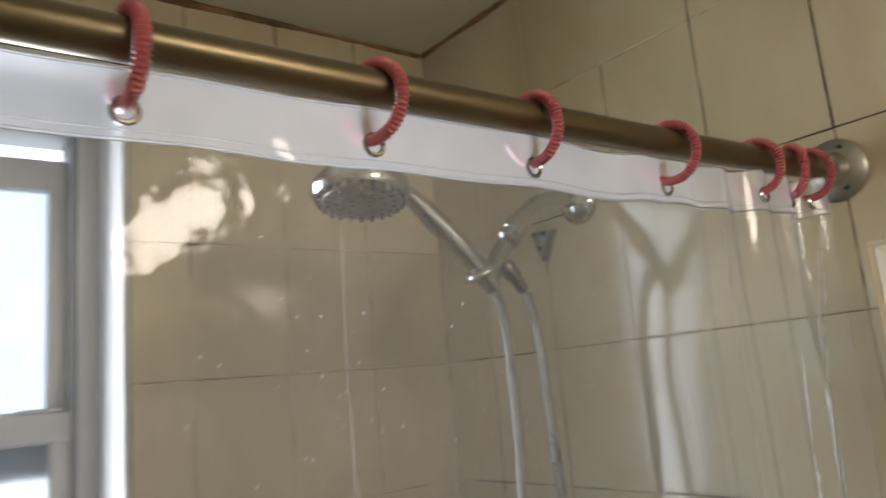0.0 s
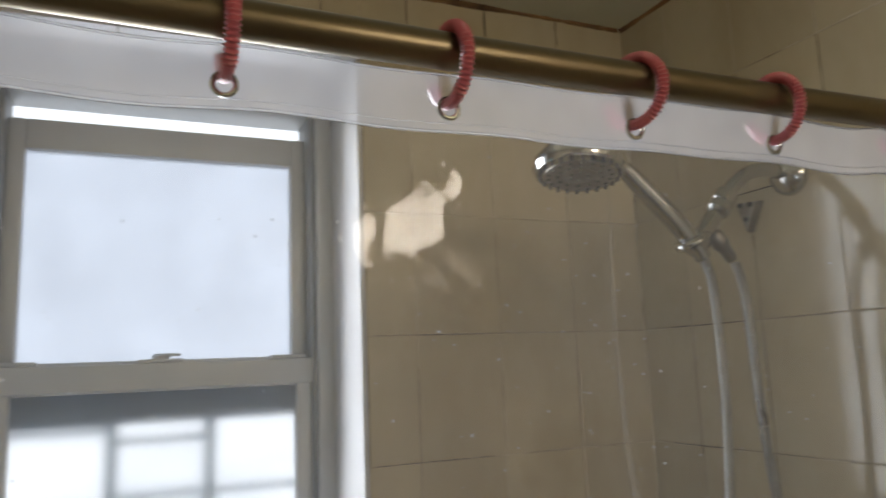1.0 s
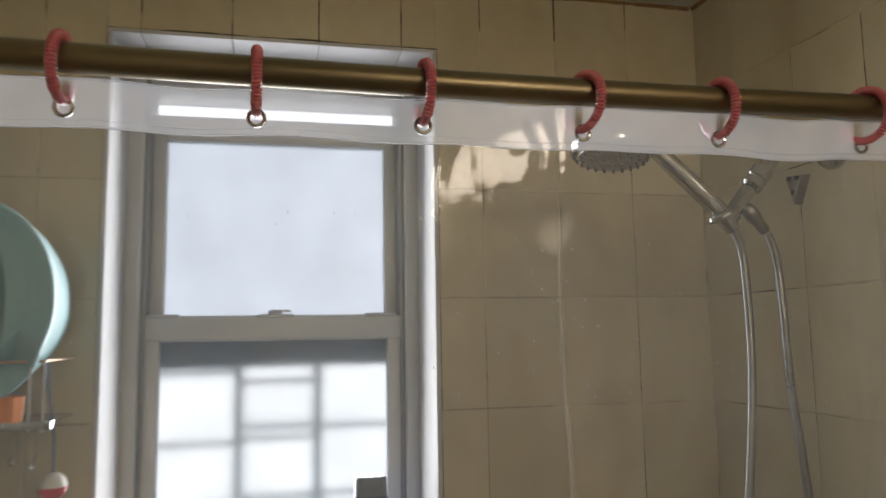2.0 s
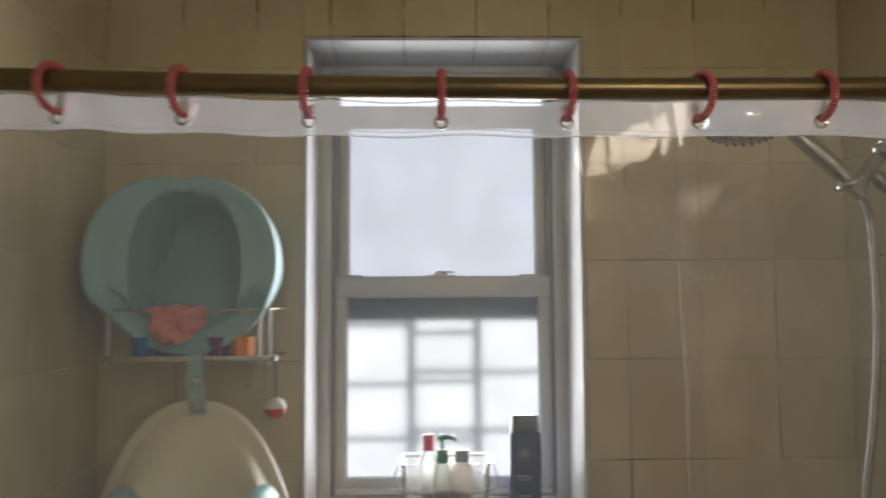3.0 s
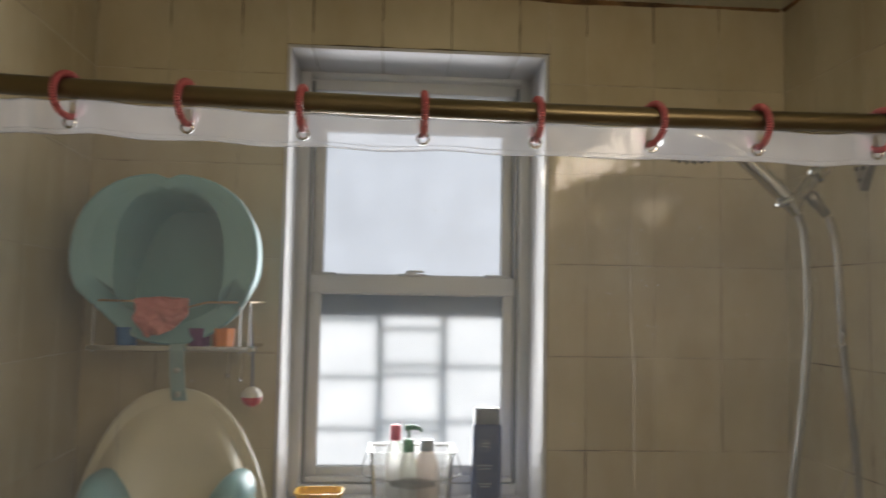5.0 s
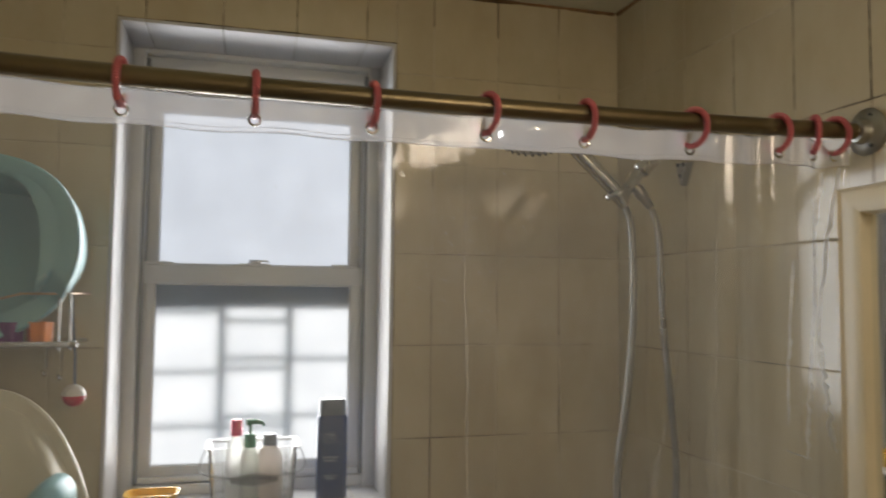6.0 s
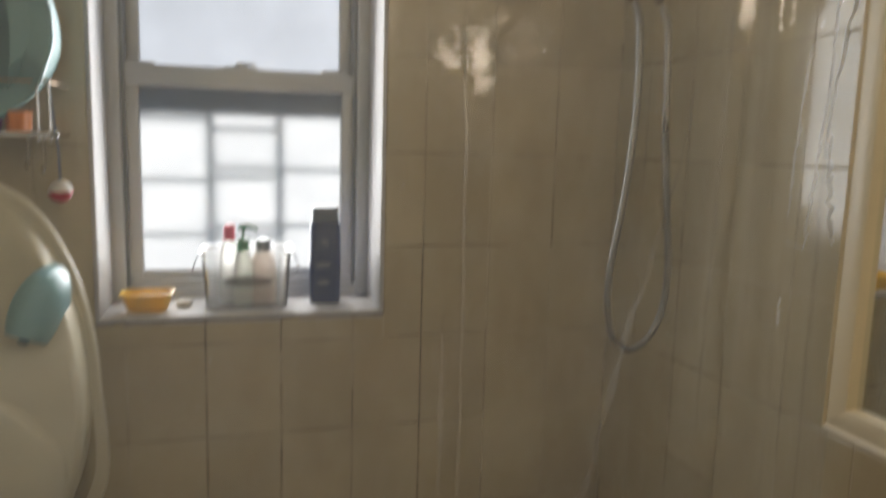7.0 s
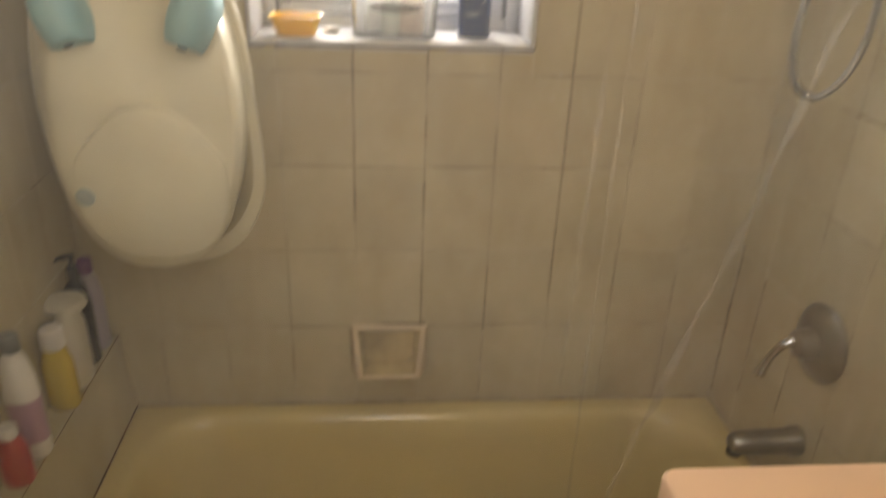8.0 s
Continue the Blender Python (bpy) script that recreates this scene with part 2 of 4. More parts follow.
wall_e.data.transform(TURN_E)
floor = structure(part("floor", box((-0.1, BACK, -0.1), (W + 0.1, 0.0, 0.0)), worn("floor_tile", (0.45, 0.40, 0.33), 0.35, scale=5), smooth=False), "plain beige bathroom floor", "floor")
ceiling = structure(part("ceiling", box((-0.1, BACK, TOP), (W + 0.1, 0.3, TOP + 0.08)), M_CEIL, smooth=False), "cream painted ceiling with a rusty edge", "ceiling")

# ---- window ----
window = structure(new("window_1"), "grey-white double-hung window, upper frosted sash slightly lowered", "window")
x0, x1, z0, z1 = 0.404, 0.986, 1.281, 2.301
YW = 0.20
frame_bm = bmesh.new()
for lo, hi in (((x0 + 0.004, YW - 0.035, z0 - 0.01), (x0 + 0.036, YW + 0.09, z1)), ((x1 - 0.036, YW - 0.035, z0 - 0.01), (x1 - 0.004, YW + 0.09, z1)),
               ((x0 + 0.036, YW - 0.035, z1 - 0.022), (x1 - 0.036, YW + 0.09, z1)), ((x0 + 0.036, YW - 0.012, z1 - 0.050), (x1 - 0.036, YW + 0.09, z1 - 0.022)), ((x0 + 0.036, YW - 0.02, z0 - 0.01), (x1 - 0.036, YW + 0.09, z0 + 0.028))):
    box(lo, hi, 0.003, bm=frame_bm)
part("window_frame", frame_bm, M_FRAME, window)
for nm, xa in (("track", x0 + 0.036), ("track", x1 - 0.044)):
    part(nm, box((xa, YW - 0.02, z0 + 0.03), (xa + 0.008, YW + 0.08, z1 - 0.03), 0.001), M_TRACK, window)


def sash(name, ya, yb, xa, xb, za, zb, stile, low, high, glass, mat_label):
    s = part(name, box((xa, ya, za), (xa + stile, yb, zb), 0.003), M_FRAME, window)
    bm = bmesh.new()
    box((xb - stile, ya, za), (xb, yb, zb), 0.003, bm=bm)
    part("stile", bm, M_FRAME, s)
    part("top_rail", box((xa + stile, ya + 0.001, zb - high), (xb - stile, yb - 0.001, zb), 0.003), M_FRAME, s)
    part("bottom_rail", box((xa + stile, ya + 0.001, za), (xb - stile, yb - 0.001, za + low), 0.003), M_FRAME, s)
    g = part("pane", box((xa + stile - 0.004, (ya + yb) / 2, za + low - 0.004), (xb - stile + 0.004, (ya + yb) / 2 + 0.004, zb - high + 0.004)), glass, s, mat_label, smooth=False)
    g.visible_shadow = False
    return s


upper = sash("upper_sash", YW + 0.032, YW + 0.062, x0 + 0.044, x1 - 0.044, 1.775, 2.214, 0.026, 0.03, 0.052, M_UPPER, "pale frosted pane")
lower = sash("lower_sash", YW - 0.004, YW + 0.026, x0 + 0.036, x1 - 0.036, z0 + 0.03, 1.800, 0.034, 0.034, 0.046, M_LOWER, "bright rippled pane")
part("lift_rail", box((x0 + 0.046, YW - 0.022, 1.312), (x1 - 0.046, YW - 0.003, 1.326), 0.004), M_FRAME, lower)
part("meeting_lip", box((x0 + 0.038, YW - 0.012, 1.757), (x1 - 0.038, YW - 0.003, 1.800), 0.003), M_FRAME, lower)
for xa in (0.446, 0.872):
    part("keeper", box((xa, YW - 0.008, 1.8003), (xa + 0.062, YW + 0.02, 1.807), 0.002), M_FRAME, lower)
lock_bm = box((0.655, YW - 0.008, 1.8003), (0.727, YW + 0.022, 1.806), 0.002)
lathe([(0.014, 1.806), (0.014, 1.812), (0.010, 1.815)], Matrix.Translation((0.691, YW + 0.006, 0)), 16, lock_bm)
box((0.69, YW - 0.004, 1.810), (0.722, YW + 0.006, 1.815), 0.002, bm=lock_bm)
part("sash_lock", lock_bm, M_FRAME, lower)
# added dark strip as the frame's blurred shadow; outer guard bars behind the lower pane
part("storm_rail", box((x0 + 0.04, 0.268, 1.700), (x1 - 0.04, 0.29, 1.775), 0.003), worn("shadow_blue", (0.14, 0.22, 0.33), 0.5), window)

guard = thing("window_guard", "blue-grey painted iron window guard outside the lower pane", "window guard")
for xa in (0.618, 0.780):
    part("upright", box((xa - 0.009, 0.292, 1.26), (xa + 0.009, 0.306, 1.80), 0.002), M_BAR, guard)
for xa, xb, zs in ((0.40, 0.609, (1.690, 1.545, 1.415)), (0.627, 0.771, (1.669, 1.576, 1.552, 1.434, 1.411)), (0.789, 0.99, (1.573, 1.434))):
    for z in zs:
        part("crossbar", box((xa, 0.294, z - 0.0056), (xb, 0.304, z + 0.0056), 0.002), M_BAR, guard)

backdrop = structure(part("backdrop", box((-3.2, 2.6, -1.5), (4.6, 2.62, 5.5)), M_SKY, smooth=False), "plain overcast white sky outside the window", "sky")

# reveal: white boards and tiles lining the opening
reveal = structure(new("window_reveal"), "white tiled lining of the window opening", "window lining")
LX0, LX1, LZ0, LZ1 = WIN[0] - 0.0035, WIN[1] + 0.0035, WIN[2] - 0.003, WIN[3] + 0.0035
for xa, xb in ((LX0, LX0 + 0.008), (LX1 - 0.008, LX1)):
    part("side_lining", box((xa, -0.004, LZ0), (xb, YW - 0.036, LZ1 - 0.008), 0.0015), M_LINING, reveal)
cuts = [LX0, 0.459, 0.612, 0.765, 0.918, LX1]
for a, b in zip(cuts, cuts[1:]):
    part("lining_tile", box((a + 0.0012, -0.004, LZ1 - 0.0075), (b - 0.0012, YW - 0.036, LZ1), 0.0012), M_LINING, reveal)
part("lining_bed", box((LX0 + 0.008, -0.002, LZ1 - 0.006), (LX1 - 0.008, YW - 0.036, LZ1 - 0.0005)), M_WHITE_GROUT, reveal)
for a, b in zip(cuts, cuts[1:]):
    part("sill_tile", box((a + 0.0012, -0.006, WIN[2] - 0.010), (b - 0.0012, YW - 0.021, WIN[2] - 0.002), 0.002), M_LINING, reveal)
part("sill_bed", box((LX0, 0.0, WIN[2] - 0.02), (LX1, YW - 0.02, WIN[2] - 0.0045)), M_WHITE_GROUT, reveal)

# ---- bathtub ----
TX0, TX1, TY0, TY1, RIM = 0.072, W - 0.001, -0.695, -0.001, 0.397


def rounded(cx, cy, hx, hy, r, z, n=10):
    out = []
    for k, (sx, sy) in enumerate(((1, 1), (-1, 1), (-1, -1), (1, -1))):
        for i in range(n + 1):
            a = math.pi / 2 * (k + i / n)
            out.append(Vector((cx + sx * (hx - r) + r * math.cos(a), cy + sy * (hy - r) + r * math.sin(a), z)))
    return out


bathtub = thing("bathtub", "yellowed cream enamel bathtub with a rounded basin", "bathtub")
cx, cy, hx, hy = (TX0 + TX1) / 2, (TY0 + TY1) / 2, (TX1 - TX0) / 2, (TY1 - TY0) / 2
rings = [rounded(cx, cy, hx, hy, 0.012, 0.0), rounded(cx, cy, hx, hy, 0.012, RIM - 0.012), rounded(cx, cy, hx - 0.004, hy - 0.004, 0.012, RIM - 0.003), rounded(cx, cy, hx - 0.012, hy - 0.012, 0.012, RIM)]
for inset, drop, r in ((0.045, 0.002, 0.13), (0.058, 0.008, 0.14), (0.070, 0.025, 0.15), (0.082, 0.07, 0.15), (0.11, 0.22, 0.15), (0.15, 0.30, 0.13), (0.24, 0.325, 0.08)):
    rings.append(rounded(cx, cy, hx - inset, hy - inset * 0.85, r, RIM - drop))
part("basin", loops(bmesh.new(), rings, True, (False, True)), M_TUB, bathtub)

# ---- rod, flanges, curtain ----
RY, RZ0, RZ1, SAG = -0.717, 1.991, 1.981, 0.012


def rod_z(x):
    """The rod hangs through a little and slopes down to the shower's end."""
    u = (x - out(RY)) / W
    return RZ0 + (RZ1 - RZ0) * u - SAG * 4 * u * (1 - u)


rod = thing("curtain_rod", "bronze metal shower curtain rod with zinc end flanges", "curtain rod")
part("bar", tube([(x, RY, rod_z(x)) for x in (out(RY) + 0.012 + (W - 0.024) * i / 60 for i in range(61))], 0.0122, 24), M_ROD, rod)
for xa, RZ, s in ((out(RY), RZ0, 1), (out(RY) + W, RZ1, -1)):
    fl = part("flange", lathe([(0.034, 0.0), (0.035, 0.003), (0.032, 0.006), (0.020, 0.012), (0.0165, 0.024), (0.0125, 0.026)], pose(xa, RY, RZ, 0, 90 * s, 0), 32), M_ZINC, rod, "dull zinc flange")
    for a in (90, 210, 330):
        part("screw", lathe([(0.0045, 0.004), (0.0045, 0.0085), (0.003, 0.0098)], pose(xa, RY, RZ, 0, 90 * s, 0) @ pose(0.024 * math.cos(radians(a)), 0.024 * math.sin(radians(a)), 0), 10), M_HOLE, fl)

RINGS = (0.139, 0.261, 0.398, 0.534, 0.679, 0.817, 0.962, 1.098, 1.258, 1.393, 1.455, 1.490)
TURN = (-20, -24, -14, -5, 2, 6, 22, 8, 22, 12, -24, 16)
first = None
for x, turn in zip(RINGS, TURN):
    if first is None:
        bm = bmesh.new()
        pts, rad = [], []
        for i in range(241):
            a = radians(108 + 324 * i / 240)
            pts.append(Vector((0, 0.0225 * math.sin(a), 0.0250 * math.cos(a))))
            rad.append(0.0041 + (0.0008 * math.cos(i * math.pi * 2 / 5) if 75 < i < 200 else 0.0))
        tube(pts, rad, 8, bm)
        first = part("curtain_ring", bm, M_PINK)
        tagged(first, "ribbed pink plastic curtain ring on the rod", "curtain ring", "rings on the curtain rod")
        first.matrix_world = pose(x, RY + 0.001, rod_z(x) - 0.0086, 0, 0, turn)
    else:
        copy_thing(first, pose(x, RY + 0.001, rod_z(x) - 0.0086 + random.uniform(-0.0006, 0.0006), random.uniform(-6, 6), random.uniform(-3, 3), turn))

CX0, CX1, CZ1 = 0.104, 1.508, 1.963


def ridge(x, z, ax, az, bx, bz, width):
    """How near a place lies to a crease from a to b, from 0 to 1."""
    dx, dz = bx - ax, bz - az
    u = max(0.0, min(1.0, ((x - ax) * dx + (z - az) * dz) / (dx * dx + dz * dz)))
    d = math.hypot(x - ax - u * dx, z - az - u * dz)
    return math.exp(-((d / width) ** 2)) * math.sin(math.pi * min(1, max(0, 0.08 + 0.84 * u)))


# creases in the film: from and to (x, z), width and lift
CREASES = ((0.938, 1.97, 0.944, 0.5, 0.004, 0.0012), (1.25, 1.70, 0.97, 0.65, 0.012, 0.0030), (1.480, 1.92, 1.443, 1.705, 0.006, 0.0030), (1.444, 1.712, 1.426, 1.515, 0.005, 0.0030), (1.417, 1.79, 1.402, 1.56, 0.004, 0.0020), (1.400, 1.527, 1.432, 1.516, 0.004, 0.0020), (1.401, 1.449, 1.402, 1.406, 0.006, 0.0020), (1.470, 1.68, 1.482, 1.52, 0.007, 0.0020),
           (1.497, 1.95, 1.46, 1.62, 0.004, 0.0018), (0.919, 1.45, 0.910, 0.95, 0.006, 0.0010), (0.121, 1.89, 0.112, 1.50, 0.009, 0.0030), (0.335, 1.68, 0.336, 1.50, 0.003, 0.0010), (0.318, 1.7655, 0.342, 1.763, 0.0022, 0.0006), (1.30, 1.93, 1.285, 1.25, 0.005, 0.0014))


def curtain_y(x, z):
    down = (CZ1 - z) / 1.8
    right = max(0.0, (x - 1.16) / 0.34)
    left = max(0.0, (0.36 - x) / 0.24)
    near = math.exp(-(((x - 0.86) / 0.25) ** 2) - ((z - 1.89) / 0.13) ** 2)
    calm = 1 - 0.8 * near
    y = RY + 0.004 + calm * 0.0012 * math.sin(x * 44 + 0.6) + calm * 0.004 * math.sin(x * 17 - 1.0 + 1.5 * down) * (0.3 + down)
    y += 0.0065 * right * math.sin(x * 112 + 2.2 * down) + 0.006 * right * math.sin(x * 61 - 3 * down)
    y += 0.010 * left * math.sin(x * 80 + 1.4 * down)
    for ax, az, bx, bz, width, lift in CREASES:
        y += lift * ridge(x, z, ax, az, bx, bz, width)
    # fine slanting ripples across the hem, where the film was folded in its packet
    u = 0.86 * (x - 0.83) + 0.51 * (z - 1.89)
    v = 0.86 * (z - 1.89) - 0.51 * (x - 0.83)
    y += near * 0.9 * v * v
    fold = math.exp(-((v / 0.032) ** 2) - (u / 0.125) ** 4)
    y += fold * (0.00045 * math.sin(u * 330 + 3 * noise.noise(Vector((x * 18, z * 18, 4)))) * (0.5 + noise.noise(Vector((x * 30, z * 30, 8)))) + 0.0009 * noise.noise(Vector((x * 70, z * 70, 2))))
    y += calm * 0.0018 * noise.noise(Vector((x * 9, z * 7, 3))) + calm * 0.0008 * noise.noise(Vector((x * 30, z * 12, 5)))
    return y - 0.012 * down


def hang(x):
    """The hem follows the bow of the rod."""
    return 0.75 * (rod_z(x) - 1.9765)


def curtain_top(x):
    """The top edge sags between the rings."""
    return CZ1 + hang(x) + 0.003 * noise.noise(Vector((x * 9, 0, 7))) + 0.0012 * math.cos((x - 0.150) / 0.1385 * 2 * math.pi)


def curtain_sheet(za, zb, nx, nz):
    bm = bmesh.new()
    rows = []
    for j in range(nz + 1):
        row = []
        for i in range(nx + 1):
            x = CX0 + (CX1 - CX0) * i / nx
            z = zb(x) + (za(x) - zb(x)) * j / nz
            row.append(Vector((x, curtain_y(x, z), z)))
        rows.append(row)
    return loops(bm, rows, False)


curtain = thing("shower_curtain", "clear vinyl shower curtain with a milky top hem", "shower curtain")
hem_low = lambda x: curtain_top(x) - 0.039
part("hem_band", curtain_sheet(curtain_top, hem_low, 420, 8), M_BAND, curtain, "milky reinforced hem")
part("clear_panel", curtain_sheet(hem_low, lambda x: 0.18, 460, 150), M_FILM, curtain, "clear wrinkled vinyl sheet")
for dz, r in ((0.0005, 0.0009), (-0.0385, 0.0011), (-0.033, 0.0006)):
    pts = [Vector((CX0 + (CX1 - CX0) * i / 300, 0, 0)) for i in range(301)]
    for p in pts:
        p.z = curtain_top(p.x) + dz
        p.y = curtain_y(p.x, p.z)
    part("weld_seam", tube(pts, r, 6), M_BAND, curtain)
for ax, az, bx, bz, width, lift in CREASES:
    edge_a, edge_b = [], []
    for i in range(81):
        u = i / 80
        x, z = ax + (bx - ax) * u, az + (bz - az) * u
        x += 0.0015 * noise.noise(Vector((u * 7, ax * 9, 0)))
        z = min(z, curtain_top(x) - 0.042)
        r = 0.0003 + width * 0.7 * math.sin(math.pi * u) ** 0.6 * (0.25 + 1.3 * abs(noise.noise(Vector((u * 13, bx * 5, 2)))))
        x += width * 0.6 * noise.noise(Vector((u * 17, bx * 7, 6)))
        edge_a.append(Vector((x - r, curtain_y(x - r, z) - 0.0007, z)))
        edge_b.append(Vector((x + r, curtain_y(x + r, z) - 0.0007, z)))
    # creases at the curtain's ends are painted as bright glints
    part("crease", loops(bmesh.new(), [edge_a, edge_b], False), M_GLINT if min(ax, bx) > 1.39 or ax < 0.13 else M_CREASE, curtain, "whitened crease, a painted glint at the curtain's ends")
spots = bmesh.new()
for i in range(260):
    x, z = random.choice((random.gauss(0.69, 0.16), random.gauss(0.95, 0.1))), random.choice((random.gauss(1.78, 0.05), random.uniform(1.3, 1.88)))
    if not 0.2 < x < 1.2:
        continue
    r = random.uniform(0.0003, 0.0008)
    m = pose(x, curtain_y(x, z) - 0.0004, z, 90, 0, 0)
    lathe([(r, 0.0), (r * 0.7, 0.0005), (r * 0.2, 0.0007)], m, 7, spots, squash=random.uniform(0.6, 1.8))
tagged(part("water_spot", spots, M_SPOT, curtain, "dried white water spots"), kind="stuff")
for x in RINGS:
    z = 1.9395 + hang(x)
    part("grommet", tube([(x + 0.0065 * math.cos(a), curtain_y(x, z) - 0.0005, z + 0.0065 * math.sin(a)) for a in (2 * math.pi * i / 20 for i in range(20))], 0.0017, 8, closed=True), M_CHROME, curtain, "chrome grommet")

# rusty, mouldy caulk where the tiles meet the ceiling
for nm, pts in (("caulk_bead", [(0.01 + 1.51 * i / 220, -0.001, TOP - 0.001) for i in range(221)]), ("caulk_bead", [(W - 0.001 + out(-0.004 - 0.9 * i / 160), -0.004 - 0.9 * i / 160, TOP - 0.001) for i in range(161)])):
    rad = [0.0042 + 0.0070 * max(0.0, noise.noise(Vector((p[0] * 7, p[1] * 7, 1.3))) + 0.25) + 0.0018 * noise.noise(Vector((p[0] * 60, p[1] * 60, 0))) for p in pts]
    structure(part(nm, tube(pts, [max(0.0012, r) for r in rad], 7), M_STAIN), "crumbling rust-brown caulk along the ceiling edge", "caulk")

# ---- shower fittings on the east wall ----
SY = -0.352
M_HOSE = worn("hose_metal", (0.32, 0.31, 0.29), 0.3, 1.0, scale=60, var=0.15)


def along(a, b):
    """A pose at a whose z axis points to b."""
    a, b = Vector(a), Vector(b)
    return Matrix.Translation(a) @ (b - a).to_track_quat("Z", "Y").to_matrix().to_4x4()


shower = thing("hand_shower", "chrome hand shower in its bracket with a ribbed metal hose", "shower")
part("wall_flange", lathe([(0.031, 0.0), (0.031, 0.006), (0.027, 0.014), (0.016, 0.021), (0.0115, 0.023)], pose(W + out(SY), SY, 2.036, 0, -90, 0), 32), M_CHROME, shower)
part("arm", tube(smooth_path([(W + 0.004, SY, 2.038), (1.490, SY, 2.041), (1.455, SY, 2.034), (1.425, SY, 2.014), (1.400, SY, 1.988)], 40), 0.0105, 16), M_CHROME, shower)
nut = part("swivel_nut", lathe([(0.012, -0.014), (0.0165, -0.012), (0.0165, 0.006), (0.0145, 0.008), (0.0145, 0.012), (0.0165, 0.014), (0.0165, 0.022), (0.012, 0.026)], along((1.402, SY, 1.990), (1.345, SY, 1.925)), 20), M_CHROME, shower)
part("bracket", lathe([(0.011, 0.0), (0.0125, 0.012), (0.0125, 0.045), (0.016, 0.050), (0.016, 0.068), (0.010, 0.074)], along((1.385, SY, 1.970), (1.345, SY, 1.924)), 20), M_CHROME, shower)
cradle = part("cradle", tube([(1.336 + 0.0185 * math.cos(a), SY - 0.004 + 0.0185 * math.sin(a), 1.929 + 0.009 * math.cos(a)) for a in (radians(40 + 280 * i / 24) for i in range(25))], 0.0058, 10), M_CHROME, shower)
handle = [(1.352, SY - 0.004, 1.906), (1.336, SY - 0.004, 1.928), (1.300, SY - 0.002, 1.965), (1.262, SY, 2.000), (1.236, SY, 2.022), (1.212, SY, 2.034)]
hp = smooth_path(handle, 30)
part("grip", tube(hp, [0.0105 + 0.0035 * math.sin(math.pi * min(1, i / 26)) for i in range(31)], 16), M_CHROME, shower)
HM = pose(1.164, SY, 2.022, -8, 8, 0)
head = part("spray_head", lathe([(0.047, -0.013), (0.056, -0.011), (0.060, -0.003), (0.058, 0.008), (0.048, 0.020), (0.028, 0.028), (0.004, 0.030)], HM, 40), M_CHROME, shower)
part("spray_face", lathe([(0.004, -0.0135), (0.020, -0.0145), (0.022, -0.0132), (0.034, -0.0150), (0.045, -0.0140), (0.0475, -0.011)], HM, 36), M_NICKEL, head, "dark nozzle plate")
for r, k in ((0.012, 6), (0.028, 12), (0.040, 18), (0.051, 24)):
    for i in range(k):
        a = 2 * math.pi * i / k
        part("nozzle", lathe([(0.0024, -0.0115), (0.0022, -0.0152), (0.0012, -0.0160)], HM @ pose(r * math.cos(a), r * math.sin(a), 0), 6), M_HOLE, head)
part("diverter", lathe([(0.008, 0.0), (0.0115, 0.006), (0.0115, 0.022), (0.0085, 0.030), (0.0085, 0.046), (0.0065, 0.050)], along((1.378, SY + 0.002, 1.944), (1.416, SY, 1.896)), 16), M_NICKEL, shower)
hose = smooth_path([(1.353, SY - 0.004, 1.905), (1.364, SY - 0.004, 1.870), (1.371, SY, 1.780), (1.369, SY, 1.680), (1.356, SY, 1.550), (1.338, SY, 1.430), (1.337, SY, 1.350), (1.354, SY, 1.295), (1.390, SY, 1.273),
                    (1.428, SY, 1.296), (1.452, SY, 1.350), (1.458, SY, 1.420), (1.448, SY, 1.540), (1.434, SY, 1.670), (1.429, SY, 1.780), (1.424, SY, 1.860), (1.412, SY, 1.902)], 620)
part("hose", tube(hose, [0.0066 if i % 3 else 0.0060 for i in range(621)], 10), M_HOSE, shower, "ribbed metal hose")

hook = thing("wall_bracket", "small grey triangular metal bracket with screw holes", "bracket")
bm = bmesh.new()
tri = [Vector((0, -0.022, 0.046)), Vector((0, 0.020, 0.050)), Vector((0, 0.002, 0.0))]
loops(bm, [[Vector((W + out(-0.277), -0.277, 1.963)) + p * s + Vector((-d, 0, 0.012 * (1 - s))) for p in tri] for s, d in ((1.0, 0.0), (1.0, 0.010), (0.86, 0.016), (0.5, 0.017))], True, (False, True))
plate = part("plate", bm, M_NICKEL, hook)
for dy, dz in ((-0.010, 0.040), (0.009, 0.042), (0.0, 0.018)):
    part("screw_hole", lathe([(0.0042, 0.0155), (0.0042, 0.0185), (0.002, 0.019)], pose(W + out(-0.277), -0.277 + dy, 1.965 + dz, 0, -90, 0), 10), M_HOLE, plate)

valve = thing("shower_valve", "dull nickel round valve plate with a lever handle", "tap")
VM = pose(W + out(-0.352), -0.352, 0.784, 0, -90, 0)
part("escutcheon", lathe([(0.080, 0.0), (0.081, 0.005), (0.074, 0.012), (0.050, 0.020), (0.034, 0.024)], VM, 40), M_NICKEL, valve)
part("hub", lathe([(0.034, 0.022), (0.032, 0.040), (0.026, 0.056), (0.014, 0.062)], VM, 28), M_NICKEL, valve)
part("lever", tube(smooth_path([(1.478, -0.352, 0.790), (1.462, -0.350, 0.782), (1.448, -0.345, 0.757), (1.438, -0.342, 0.728), (1.434, -0.340, 0.706)], 20), [0.013 - 0.004 * math.sin(math.pi * i / 20) for i in range(21)], 14), M_CHROME, valve)
spout = thing("tub_spout", "dark nickel tub spout low on the tiled wall", "tap")
